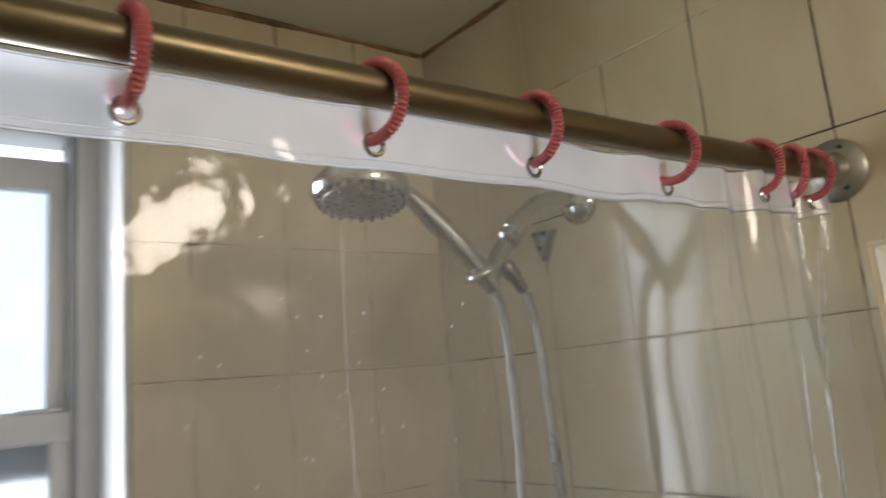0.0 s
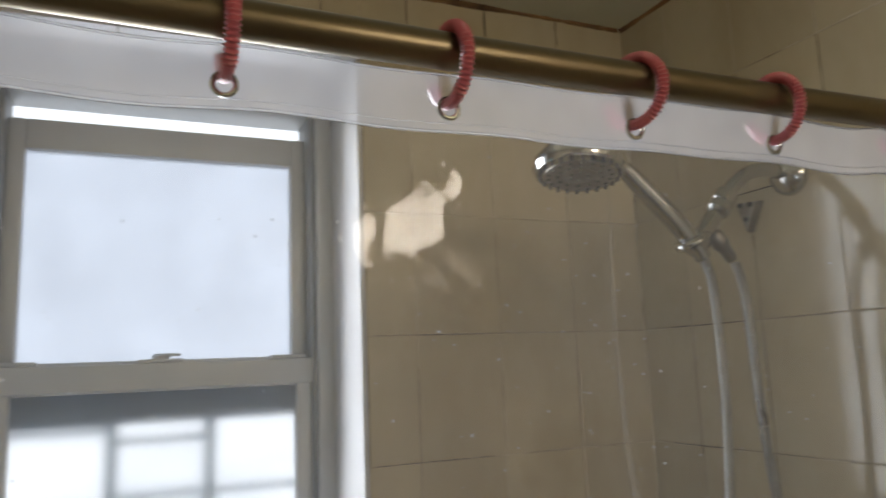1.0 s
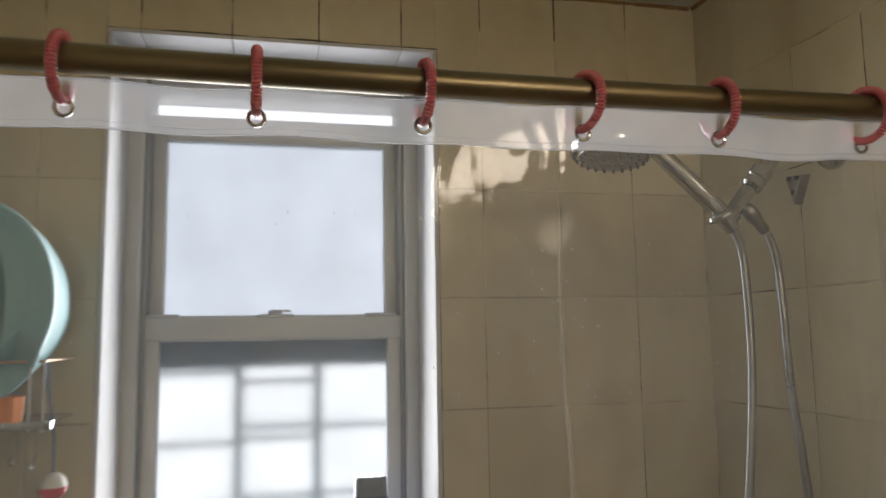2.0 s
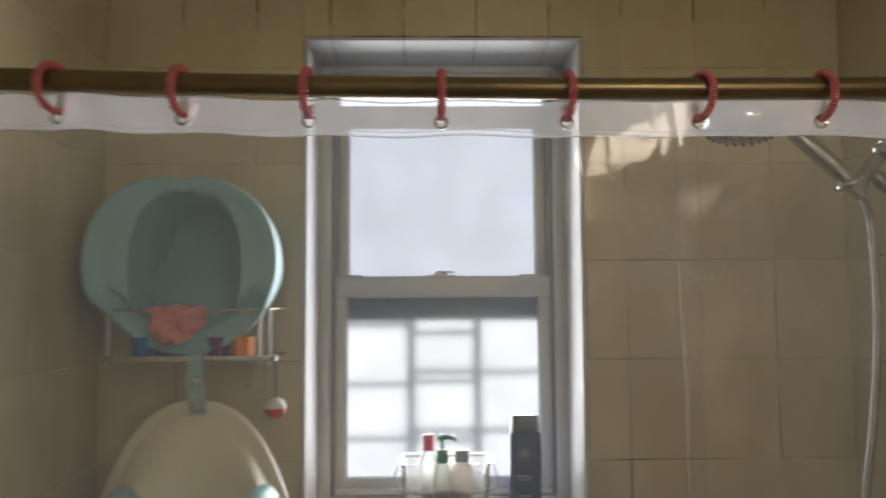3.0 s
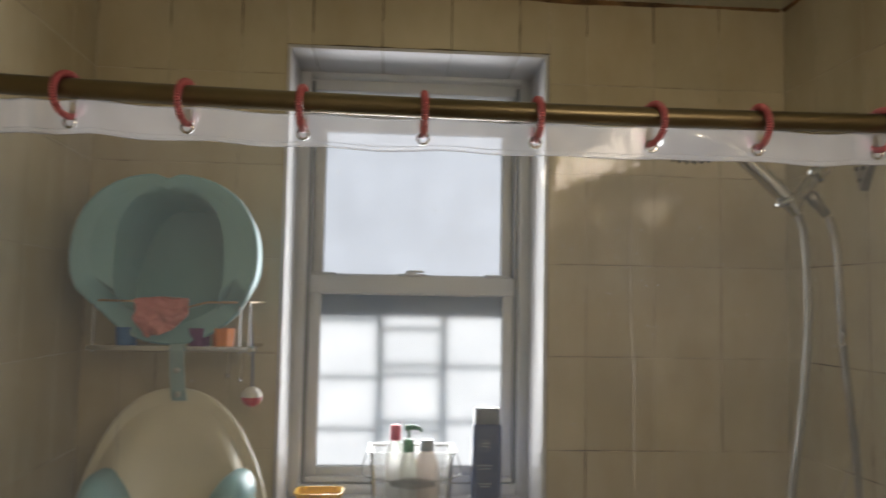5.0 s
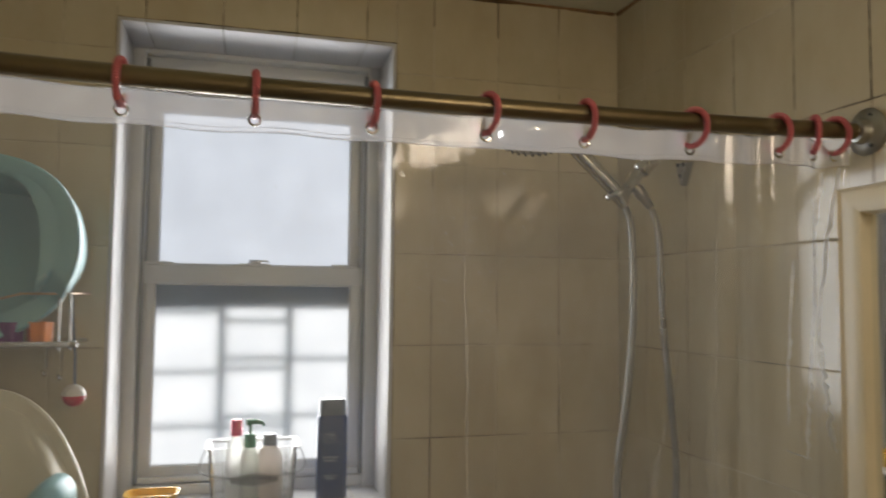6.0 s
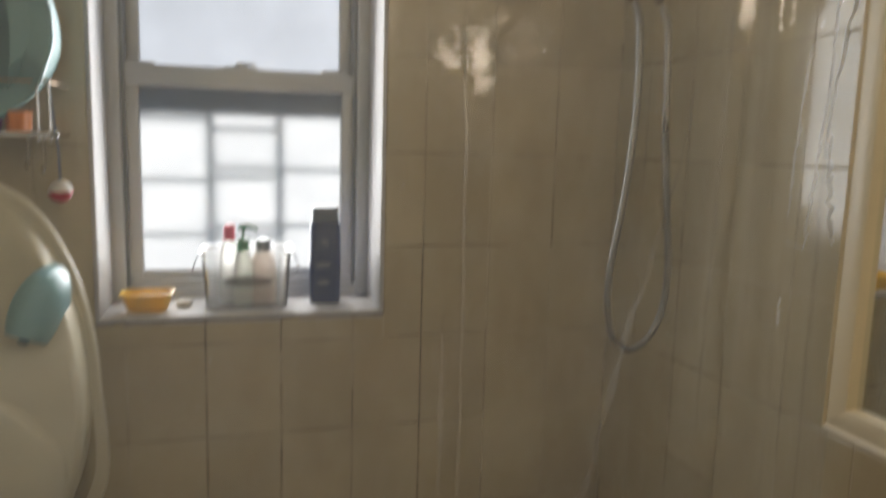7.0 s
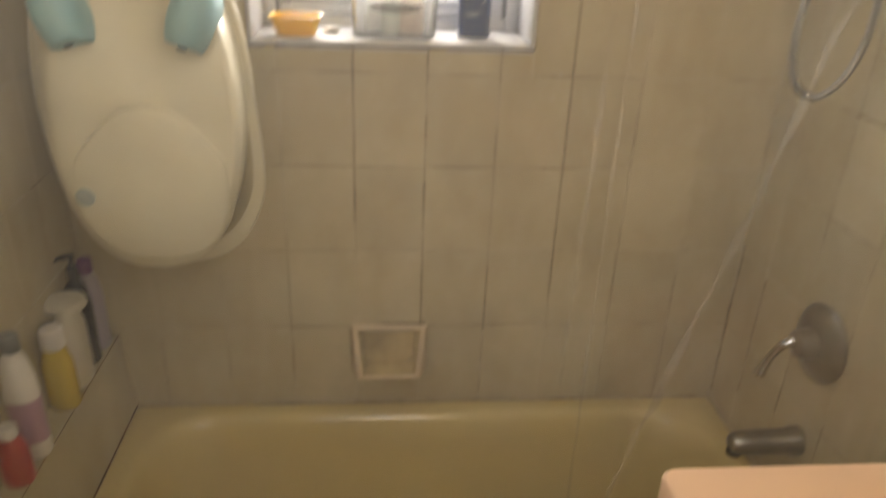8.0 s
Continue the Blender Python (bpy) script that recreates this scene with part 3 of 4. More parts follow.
part("body", lathe([(0.031, 0.0), (0.031, 0.016), (0.027, 0.022), (0.026, 0.10), (0.024, 0.135), (0.018, 0.145), (0.006, 0.148)], pose(W + out(-0.365), -0.365, 0.553, 0, -92, 0), 28), M_NICKEL, spout)
part("outlet", lathe([(0.015, 0.0), (0.015, -0.018), (0.011, -0.019)], pose(1.407, -0.365, 0.541), 20), M_HOLE, spout)

# ---- soap dish ----
# rim paler as lit from above, recess darker as shaded, in the colour
M_DISH = worn("soap_dish_glaze", (0.66, 0.52, 0.36), 0.25, scale=30, var=0.12)
dish = thing("soap_dish", "tan glazed ceramic soap dish set into the tiles", "soap dish")


def dish_ring(inset, out, low):
    xa, xb, za, zb = 0.601 + inset, 0.779 - inset, 0.508 + inset * 0.6, 0.620 - inset * 0.4
    pts = []
    for x, z in ((xa, za), (xb, za), (xb, zb), (xa, zb)):
        k = (zb - z) / (zb - za)
        pts.append(Vector((0.69 + (x - 0.69) * (1 - 0.17 * k * low), -out - 0.050 * k * low, z)))
    return pts


bm = loops(bmesh.new(), [dish_ring(-0.004, -0.003, 0), dish_ring(-0.004, 0.006, 0.15), dish_ring(0.0, 0.013, 1), dish_ring(0.003, 0.016, 1), dish_ring(0.012, 0.016, 1), dish_ring(0.0145, 0.012, 1)])
part("rim", bm, M_DISH, dish)
bm = loops(bmesh.new(), [dish_ring(0.0145, 0.012, 1), dish_ring(0.019, 0.004, 0.95), dish_ring(0.030, -0.001, 0.25)], True, (False, True))
part("recess", bm, worn("shaded_recess", (0.50, 0.38, 0.19), 0.45, scale=40, var=0.25), dish, "yellowed recess, painted darker as shade")

# ---- tiled ledge with bottles ----
bm = loops(bmesh.new(), [[Vector((-0.002, y, 0.36)), Vector((0.075, y, 0.36)), Vector((0.0735, y, 0.398)), Vector((0.0585, y, 0.597)), Vector((0.0555, y, 0.600)), Vector((-0.002, y, 0.600))] for y in (-0.7, -0.55, -0.4, -0.25, -0.1, -0.0005)], True, (True, True))
structure(part("ledge", bm, M_TILE, smooth=False), "low tiled ledge at the end of the bathtub", "ledge")
bm = tube([(0.0745, -0.69 + 0.69 * i / 120, 0.3975) for i in range(121)], [0.0016 + 0.0012 * abs(noise.noise(Vector((0, i * 0.4, 2)))) for i in range(121)], 6)
structure(part("seam", bm, M_STAIN), "dark mouldy seam between ledge and bathtub", "caulk")


bm = tube([(0.0580, -0.69 + 0.69 * i / 120, 0.5985) for i in range(121)], [0.0008 + 0.0008 * abs(noise.noise(Vector((0, i * 0.3, 5)))) for i in range(121)], 6)
structure(part("ledge_joint", bm, M_STAIN), "dark joint along the edge of the ledge", "caulk")


def plastic(name, colour, rough=0.35, **more):
    return worn(name, colour, rough, scale=50, var=0.06, grain=0.03, **more)


P_WHITE, P_GREY, P_BEIGE = plastic("white_plastic", (0.72, 0.68, 0.62)), plastic("grey_plastic", (0.16, 0.16, 0.15)), plastic("beige_plastic", (0.62, 0.56, 0.44))
P_YELLOW, P_DARK, P_LILAC = plastic("yellow_liquid", (0.58, 0.42, 0.07), 0.2), plastic("dark_plastic", (0.03, 0.022, 0.018), 0.25), plastic("lilac_plastic", (0.42, 0.36, 0.42), 0.3)
P_RED, P_PURPLE, P_MAUVE = plastic("red_plastic", (0.45, 0.03, 0.03)), plastic("purple_plastic", (0.16, 0.03, 0.15)), plastic("mauve_print", (0.45, 0.27, 0.33))


def bottle(name, label, x, y, z, r, h, body, cap, neck=0.45, cap_h=0.03, squash=0.8, pump=False, band=None, turn=0):
    ob = thing(name, label, "bottle", kind="")
    m = pose(x, y, z, 0, 0, turn)
    part("body", lathe([(r * 0.88, 0.0), (r, 0.006), (r, h * 0.62), (r * 0.95, h * 0.75), (r * 0.75, h * 0.90), (r * neck, h * 0.97), (r * neck, h)], m, 28, squash=squash), body, ob)
    c = part("cap", lathe([(r * neck * 1.1, h - 0.002), (r * neck * 1.18, h + 0.002), (r * neck * 1.12, h + cap_h - 0.003), (r * neck * 0.95, h + cap_h)], m, 20), cap, ob)
    if pump:
        part("pump_stem", lathe([(0.0035, h + cap_h), (0.0035, h + cap_h + 0.022)], m, 10), cap, c)
        part("pump_nozzle", tube([m @ Vector(p) for p in ((-0.008, 0, h + cap_h + 0.024), (0.010, 0, h + cap_h + 0.025), (0.026, 0, h + cap_h + 0.021), (0.031, 0, h + cap_h + 0.014))], [0.007, 0.006, 0.0042, 0.003], 10), cap, c)
    if band:
        part("printed_label", lathe([(r * 1.004, h * 0.16), (r * 1.012, h * 0.17), (r * 1.012, h * 0.55), (r * 1.004, h * 0.56)], m, 28, squash=squash, cap=(False, False)), band, ob)
    return ob


bottle("shampoo_bottle", "white bottle with a grey cap and mauve print on the ledge", 0.037, -0.405, 0.600, 0.029, 0.225, P_WHITE, P_GREY, 0.5, 0.03, 0.85, band=P_MAUVE)
bottle("red_bottle", "dark red bottle standing on the ledge", 0.039, -0.478, 0.600, 0.027, 0.10, P_RED, P_WHITE, 0.5, 0.02)
bottle("oil_bottle", "yellow oil bottle with a round white cap", 0.037, -0.262, 0.600, 0.031, 0.140, P_YELLOW, P_WHITE, 0.62, 0.04, 0.85)
bottle("lotion_bottle", "rounded beige lotion bottle on the tiled ledge", 0.035, -0.178, 0.600, 0.044, 0.180, P_BEIGE, P_BEIGE, 0.8, 0.018, 0.62, turn=90)
bottle("pump_bottle", "dark brown bottle with a black pump top", 0.028, -0.105, 0.600, 0.027, 0.205, P_DARK, P_DARK, 0.4, 0.025, 0.9, pump=True, turn=200)
bottle("conditioner_bottle", "lilac translucent bottle in the corner of the ledge", 0.030, -0.045, 0.600, 0.027, 0.19, P_LILAC, P_PURPLE, 0.5, 0.03, 0.9)

# ---- things on the window sill ----
SZ = WIN[2] - 0.002
M_CLEAR = film_material("clear_plastic", 0.13, (0.85, 0.86, 0.87), 0.12, 0.1)
M_BOWL = plastic("yellow_plastic", (0.92, 0.56, 0.03), 0.4, Transmission_Weight=0.25)
bowl = thing("yellow_bowl", "yellow plastic bowl on the window sill", "bowl")
bm = loops(bmesh.new(), [rounded(0.497, 0.055, a, b, c, SZ + h * 0.8, 6) for a, b, c, h in ((0.034, 0.022, 0.016, 0.0), (0.038, 0.026, 0.018, 0.004), (0.050, 0.034, 0.02, 0.045), (0.053, 0.037, 0.02, 0.047), (0.053, 0.037, 0.02, 0.051), (0.048, 0.032, 0.018, 0.051), (0.046, 0.030, 0.018, 0.042), (0.036, 0.024, 0.016, 0.006))], True, (True, True))
part("shell", bm, M_BOWL, bowl)
soap = thing("soap_lump", "small white lump of soap on the sill", "soap")
bm = bmesh.new()
bmesh.ops.create_icosphere(bm, subdivisions=3, radius=1)
for v in bm.verts:
    v.co = Vector((0.568, 0.085, SZ + 0.008)) + Vector((v.co.x * 0.018, v.co.y * 0.013, v.co.z * 0.008)) * (1 + 0.25 * noise.noise(v.co * 1.7))
part("lump", bm, P_WHITE, soap)

caddy = thing("sill_caddy", "clear plastic basket with a wire handle holding bottles", "basket")
CXM, CYM = 0.697, 0.085
prof = [(0.080, 0.045, 0.0), (0.084, 0.048, 0.004), (0.092, 0.053, 0.120), (0.097, 0.058, 0.122), (0.097, 0.058, 0.128), (0.090, 0.051, 0.127), (0.082, 0.046, 0.006)]
part("tub", loops(bmesh.new(), [rounded(CXM, CYM, a, b, 0.014, SZ + h, 6) for a, b, h in prof], True, (True, True)), M_CLEAR, caddy, "clear plastic shell")
M_WIRE = worn("grey_wire", (0.24, 0.24, 0.24), 0.35, 0.9, scale=60)
hand_pts = smooth_path([(CXM - 0.099, CYM - 0.01, SZ + 0.116), (CXM - 0.106, CYM - 0.02, SZ + 0.100), (CXM - 0.108, CYM - 0.040, SZ + 0.082), (CXM - 0.085, CYM - 0.064, SZ + 0.074), (CXM, CYM - 0.068, SZ + 0.066), (CXM + 0.085, CYM - 0.064, SZ + 0.074), (CXM + 0.108, CYM - 0.040, SZ + 0.082), (CXM + 0.106, CYM - 0.02, SZ + 0.100), (CXM + 0.099, CYM - 0.01, SZ + 0.116)], 70)
wire = part("wire_handle", tube(hand_pts, 0.0014, 7), M_WIRE, caddy, "thin grey wire handle")
coil = []
for i in range(300):
    u = i / 299
    r = 0.004 + 0.009 * math.sin(math.pi * u)
    a = u * 2 * math.pi * 14
    coil.append((CXM - 0.047 + 0.098 * u, CYM - 0.068 + 0.3 * r * math.cos(a), SZ + 0.064 + r * math.sin(a)))
part("spring_grip", tube(coil, 0.0012, 5), plastic("dark_spring", (0.05, 0.05, 0.05), 0.4), wire, "coiled spring grip")
for i in range(6):
    part("slot", box((CXM + 0.066, CYM - 0.0565, SZ + 0.018 + i * 0.017), (CXM + 0.069, CYM - 0.0535, SZ + 0.027 + i * 0.017), 0.0006), P_GREY, caddy)
P_PINKCAP, P_GREEN = plastic("pink_red_cap", (0.75, 0.06, 0.13)), plastic("green_plastic", (0.05, 0.22, 0.10))
P_MILK, P_PEACH, P_SOAP, P_STEEL = plastic("milk_plastic", (0.80, 0.80, 0.78), Transmission_Weight=0.6), plastic("peach_liquid", (0.80, 0.66, 0.55), Transmission_Weight=0.6), plastic("clear_soap", (0.78, 0.80, 0.70), Transmission_Weight=0.7), plastic("steel_grey", (0.22, 0.24, 0.27))
bottle("tall_bottle", "white bottle with a pink-red cap standing in the basket", 0.661, 0.097, SZ + 0.006, 0.022, 0.138, P_MILK, P_PINKCAP, 0.5, 0.032)
bottle("soap_pump_bottle", "clear soap bottle with a green pump in the basket", 0.690, 0.067, SZ + 0.006, 0.020, 0.118, P_SOAP, P_GREEN, 0.55, 0.026, pump=True, turn=20)
bottle("gel_bottle", "peach bottle with a grey cap in the basket", 0.732, 0.080, SZ + 0.006, 0.028, 0.118, P_PEACH, P_STEEL, 0.5, 0.022)

M_NAVY = plastic("navy_plastic", (0.008, 0.028, 0.115), 0.4, Specular_IOR_Level=0.25)
gel = thing("shower_gel_bottle", "flat navy blue shower gel bottle on the window sill", "bottle")
part("body", loops(bmesh.new(), [rounded(0.867, 0.09, a, b, 0.012, SZ + h, 5) for a, b, h in ((0.031, 0.018, 0.0), (0.033, 0.020, 0.004), (0.034, 0.021, 0.09), (0.033, 0.020, 0.176), (0.029, 0.017, 0.182))], True, (True, True)), M_NAVY, gel)
part("cap", loops(bmesh.new(), [rounded(0.867, 0.09, a, b, 0.012, SZ + h, 5) for a, b, h in ((0.029, 0.017, 0.181), (0.030, 0.018, 0.183), (0.0285, 0.017, 0.214), (0.026, 0.015, 0.217))], True, (True, True)), plastic("grey_blue_cap", (0.10, 0.12, 0.15)), gel, "grey-blue flip cap")
P_PRINT = plastic("pale_print", (0.16, 0.20, 0.28))
part("emblem", tube([(0.860 + 0.013 * math.cos(a), 0.0692, SZ + 0.135 + 0.013 * math.sin(a)) for a in (2 * math.pi * i / 28 for i in range(28))], 0.0007, 5, closed=True), P_PRINT, gel)
for z, w in ((0.139, 0.015), (0.132, 0.012), (0.090, 0.034), (0.083, 0.026), (0.050, 0.030), (0.044, 0.022)):
    part("print_bar", box((0.862 - w / 2, 0.0684, SZ + z), (0.862 + w / 2, 0.0695, SZ + z + 0.003)), P_PRINT, gel)

# ---- corner shelf, toys and baby baths ----
M_MINT = worn("mint_plastic", (0.23, 0.42, 0.44), 0.38, scale=12, var=0.05, grain=0.03)
M_CREAM = worn("cream_plastic", (0.64, 0.59, 0.44), 0.33, scale=10, var=0.05, grain=0.03)
shelf = thing("wire_shelf", "chrome wire bath shelf fixed in the tiled corner", "shelf")
SX0, SX1, SZ0, SZ1, SF = 0.085, 0.375, 1.645, 1.732, -0.160
part("tray", box((SX0, SF, SZ0 - 0.006), (SX1, -0.002, SZ0), 0.002), M_CHROME, shelf)
part("front_strip", box((SX0 - 0.012, SF - 0.003, SZ0 - 0.007), (SX1 + 0.004, SF, SZ0 + 0.003), 0.001), M_CHROME, shelf)
for pts in ([(SX0, -0.004, SZ1), (SX0, SF, SZ1), (SX0 + 0.08, SF - 0.002, SZ1 - 0.001), (SX0 + 0.12, SF - 0.002, SZ1 - 0.012)], [(SX1, -0.004, SZ1), (SX1, SF, SZ1), (SX1 - 0.08, SF - 0.002, SZ1 - 0.001), (SX1 - 0.12, SF - 0.002, SZ1 - 0.012)],
            [(SX0 + 0.12, SF - 0.002, SZ1 - 0.012), (0.23, SF - 0.002, SZ1 - 0.014), (SX1 - 0.12, SF - 0.002, SZ1 - 0.012)]):
    part("rail", tube(pts, 0.0022, 8), worn("copper_rail", (0.50, 0.36, 0.25), 0.3, 1.0), shelf, "coppery wire rail")
for x in (SX0, SX1 - 0.018, SX1):
    part("post", tube([(x, SF, SZ0 - 0.012), (x, SF, SZ1)], 0.0019, 8), M_CHROME, shelf)
part("end_cap", lathe([(0.006, 0), (0.007, 0.003), (0.006, 0.012)], pose(SX1 + 0.001, SF - 0.002, SZ0 - 0.002, 0, 90, 0), 12), M_CHROME, shelf)
for x, zlow in ((SX1 - 0.045, 1.585), (SX1 - 0.020, 1.578)):
    part("utensil_hook", tube(smooth_path([(x, SF + 0.04, SZ0 - 0.004), (x, SF + 0.04, zlow + 0.012), (x, SF + 0.03, zlow), (x, SF + 0.018, zlow + 0.01)], 14), 0.0016, 6), M_CHROME, shelf)


def cup(name, label, x, colour, petals=0, r=0.0205, h=0.036):
    ob = thing(name, label, "toy", "toys on the wire shelf")
    bm = bmesh.new()
    n = 40
    rings = []
    for s, z in ((0.86, 0.0), (0.92, 0.004), (1.0, h - 0.004), (1.02, h), (0.92, h), (0.85, 0.008)):
        rings.append([Vector((x + r * s * (1 + (0.07 * math.cos(petals * a) if petals else 0)) * math.cos(a), SF + 0.027 + r * s * (1 + (0.07 * math.cos(petals * a) if petals else 0)) * math.sin(a), SZ0 + 0.0003 + z)) for a in (2 * math.pi * i / n for i in range(n))])
    part("cup_body", loops(bm, rings, True, (True, True)), plastic(name + "_plastic", colour, 0.35), ob)
    return ob


cup("blue_stacking_cup", "small blue plastic stacking cup on the shelf", 0.138, (0.01, 0.12, 0.33))
cup("purple_stacking_cup", "small purple plastic stacking cup on the shelf", 0.275, (0.13, 0.015, 0.14), 5)
cup("orange_stacking_cup", "small orange scalloped plastic cup on the shelf", 0.321, (0.75, 0.22, 0.02), 6)
M_STAR = worn("coral_cloth", (0.58, 0.22, 0.20), 0.85, scale=60, var=0.2, grain=0.4)
cloth = thing("wash_cloth", "crumpled coral-pink wash cloth draped over the shelf rail", "cloth")
rings = []
for j in range(27):
    v = j / 26
    half = 0.050 * (1 - 0.10 * v) if v < 0.5 else 0.050 * 0.95 * (1 - 0.80 * ((v - 0.5) / 0.5) ** 1.2)
    cxx = 0.214 + 0.004 * math.sin(v * 5) - 0.008 * v
    ring = []
    for i in range(44):
        a = 2 * math.pi * i / 44
        p = Vector((cxx + half * math.cos(a), SF - 0.016 + 0.008 * math.sin(a), 1.738 - 0.066 * v - 0.008 * v * math.cos(a * 2)))
        p.y -= 0.012 * noise.noise(Vector((p.x * 46, p.z * 50, 0))) + 0.006 * noise.noise(Vector((p.x * 120, p.z * 110, 4))) + 0.006 * v
        p.z += 0.006 * noise.noise(Vector((p.x * 40, 0, 2)))
        ring.append(p)
    rings.append(ring)
part("fabric", loops(bmesh.new(), rings, True, (True, True)), M_STAR, cloth)

float_toy = thing("fishing_float", "round white and red plastic float hanging on a cord", "toy")
FX, FY, FZ = 0.366, -0.060, 1.541
part("upper_half", lathe([(0.0205 * math.cos(radians(a)), 0.0205 * math.sin(radians(a))) for a in range(0, 91, 9)], pose(FX, FY, FZ), 28), P_WHITE, float_toy)
part("lower_half", lathe([(0.0206 * math.cos(radians(a)) + 0.0001, 0.0206 * math.sin(radians(a))) for a in range(-90, 1, 9)], pose(FX, FY, FZ), 28), plastic("float_red", (0.50, 0.02, 0.04)), float_toy, "red lower half")
part("cord", tube([(FX, FY, FZ + 0.02), (FX + 0.001, FY - 0.01, 1.62), (FX + 0.003, SF + 0.04, 1.70), (FX + 0.002, SF + 0.04, SZ1 + 0.004)], 0.0022, 6), plastic("blue_cord", (0.10, 0.16, 0.26)), float_toy, "blue-grey cord")


def shell(outline, rows, n=96):
    """A hollow hung against the wall: rings of an outline (a function of the angle), each with a scale, a shift and a depth."""
    rings = []
    for s, sx, sz, y in rows:
        ring = []
        for i in range(n):
            a = 2 * math.pi * i / n
            x, z = outline(a)
            ring.append(Vector((sx + x * s, y(x, z) if callable(y) else y, sz + z * s)))
        rings.append(ring)
    return rings


def mint_outline(a):
    c, s = math.cos(a), math.sin(a)
    p = 2.35
    r = (abs(c) ** p + abs(s) ** p) ** (-1 / p)
    x, z = 0.173 * r * c, 0.162 * r * s
    if s < 0:
        x *= 1 - 0.30 * (-s) ** 1.8
    z -= 0.010 * math.exp(-((x / 0.014) ** 2)) if s > 0 else 0
    return x, z


def step(v):
    v = max(0.0, min(1.0, v))
    return v * v * (3 - 2 * v)


def front(y):
    """The front overhangs the shelf above its rail and stands back behind it below."""
    return lambda x, z: y + (0.050 if y < -0.15 else 0.0) * step((-0.050 - z) / 0.055) * (-y / 0.2)


mint = thing("mint_baby_bath", "mint green plastic baby bath seat standing on the shelf", "baby bath")
MX, MZ = 0.2215, 1.810
rings = shell(mint_outline, [(0.70, MX, MZ, -0.004), (0.86, MX, MZ, -0.020), (0.95, MX, MZ, -0.110), (0.985, MX, MZ, front(-0.170)), (1.0, MX, MZ, front(-0.188)), (0.995, MX, MZ, front(-0.197)), (0.975, MX, MZ, front(-0.200)), (0.88, MX, MZ + 0.004, front(-0.196)), (0.80, MX, MZ + 0.010, front(-0.190))])
part("outer_shell", loops(bmesh.new(), rings, True, (True, False)), M_MINT, mint)


def hollow_outline(a):
    c, s = math.cos(a), math.sin(a)
    return 0.102 * math.copysign(abs(c) ** 0.75, c), (0.138 if s > 0 else 0.132) * math.copysign(abs(s) ** 0.8, s)


def slope(k):
    """The floor of the hollow: deep under the arch, running out level with the front below."""
    return lambda x, z: -0.014 - 0.122 * max(0.0, min(1.0, (0.06 - z * k) / 0.18)) ** 1.2


rows0 = shell(mint_outline, [(0.80, MX, MZ + 0.010, front(-0.190))])
rows1 = shell(hollow_outline, [(1.0, MX + 0.004, MZ - 0.004, front(-0.184)), (0.975, MX + 0.004, MZ - 0.005, lambda x, z: front(-0.170)(x, z)), (0.95, MX + 0.004, MZ - 0.006, lambda x, z: min(-0.120, slope(0.94)(x, z))), (0.92, MX + 0.004, MZ - 0.007, lambda x, z: min(-0.050, slope(0.92)(x, z))), (0.86, MX + 0.004, MZ - 0.007, slope(0.86)), (0.6, MX + 0.004, MZ - 0.007, slope(0.6)), (0.3, MX + 0.004, MZ - 0.007, slope(0.3)), (0.03, MX + 0.004, MZ - 0.007, slope(0.03))])
part("seat_hollow", loops(bmesh.new(), rows0 + rows1, True, (False, True)), M_MINT, mint, "smooth deep seat hollow")

cream = thing("white_baby_bath", "cream plastic baby bathtub hanging on a strap, underside out", "baby bath")


def cream_outline(a):
    c, s = math.cos(a), math.sin(a)
    z = 0.353 * s
    w = 0.188 + 0.016 * max(0.0, min(1.0, (0.25 - z) / 0.5))
    return w * math.copysign(abs(c) ** (0.88 if s > 0 else 0.8), c), z


KX, KZ, RIMY = 0.238, 1.213, -0.140


def rim_outline(a):
    c, s = math.cos(a), math.sin(a)
    x, z = cream_outline(a)
    if s < 0 and c > 0:
        k = step(-s * 1.6)
        x = x * (1 - k) + k * 0.226 * abs(c) ** 0.62
        z = z * (1 - k) - k * 0.352 * abs(s) ** 0.85
    return x, z


rim_rows = [(0.93, KX, KZ, RIMY + 0.008), (0.985, KX, KZ, RIMY + 0.010), (1.0, KX, KZ, RIMY + 0.006), (1.0, KX, KZ, RIMY - 0.001), (0.985, KX, KZ, RIMY - 0.005), (0.90, KX, KZ, RIMY - 0.006)]
part("rim", loops(bmesh.new(), shell(rim_outline, rim_rows), True, (False, False)), M_CREAM, cream, "thin translucent rim")


def body_depth(x, z):
    return -0.262 - 0.018 * max(0.0, min(1.0, (-z - 0.02) / 0.12)) + 0.10 * max(0.0, (z - 0.05) / 0.31) ** 1.5


def toward(k):
    """Part of the way from the rim to the front of the body."""
    return lambda x, z: RIMY - 0.005 + k * (body_depth(x, z) - RIMY + 0.005)


body_rows = [(0.925, KX, KZ, RIMY - 0.005), (0.905, KX + 0.002, KZ - 0.002, toward(0.18)), (0.86, KX + 0.015, KZ - 0.008, toward(0.62)), (0.81, KX + 0.025, KZ - 0.014, toward(0.90)),
             (0.75, KX + 0.030, KZ - 0.018, toward(0.99)), (0.62, KX + 0.030, KZ - 0.018, lambda x, z: body_depth(x, z) - 0.002), (0.40, KX + 0.030, KZ - 0.018, lambda x, z: body_depth(x * 0.8, z * 0.8) - 0.004), (0.2, KX + 0.030, KZ - 0.018, lambda x, z: body_depth(x * 0.4, z * 0.4) - 0.004), (0.02, KX + 0.030, KZ - 0.018, lambda x, z: body_depth(0, 0) - 0.004)]
part("body", loops(bmesh.new(), shell(cream_outline, body_rows), True, (False, True)), M_CREAM, cream)
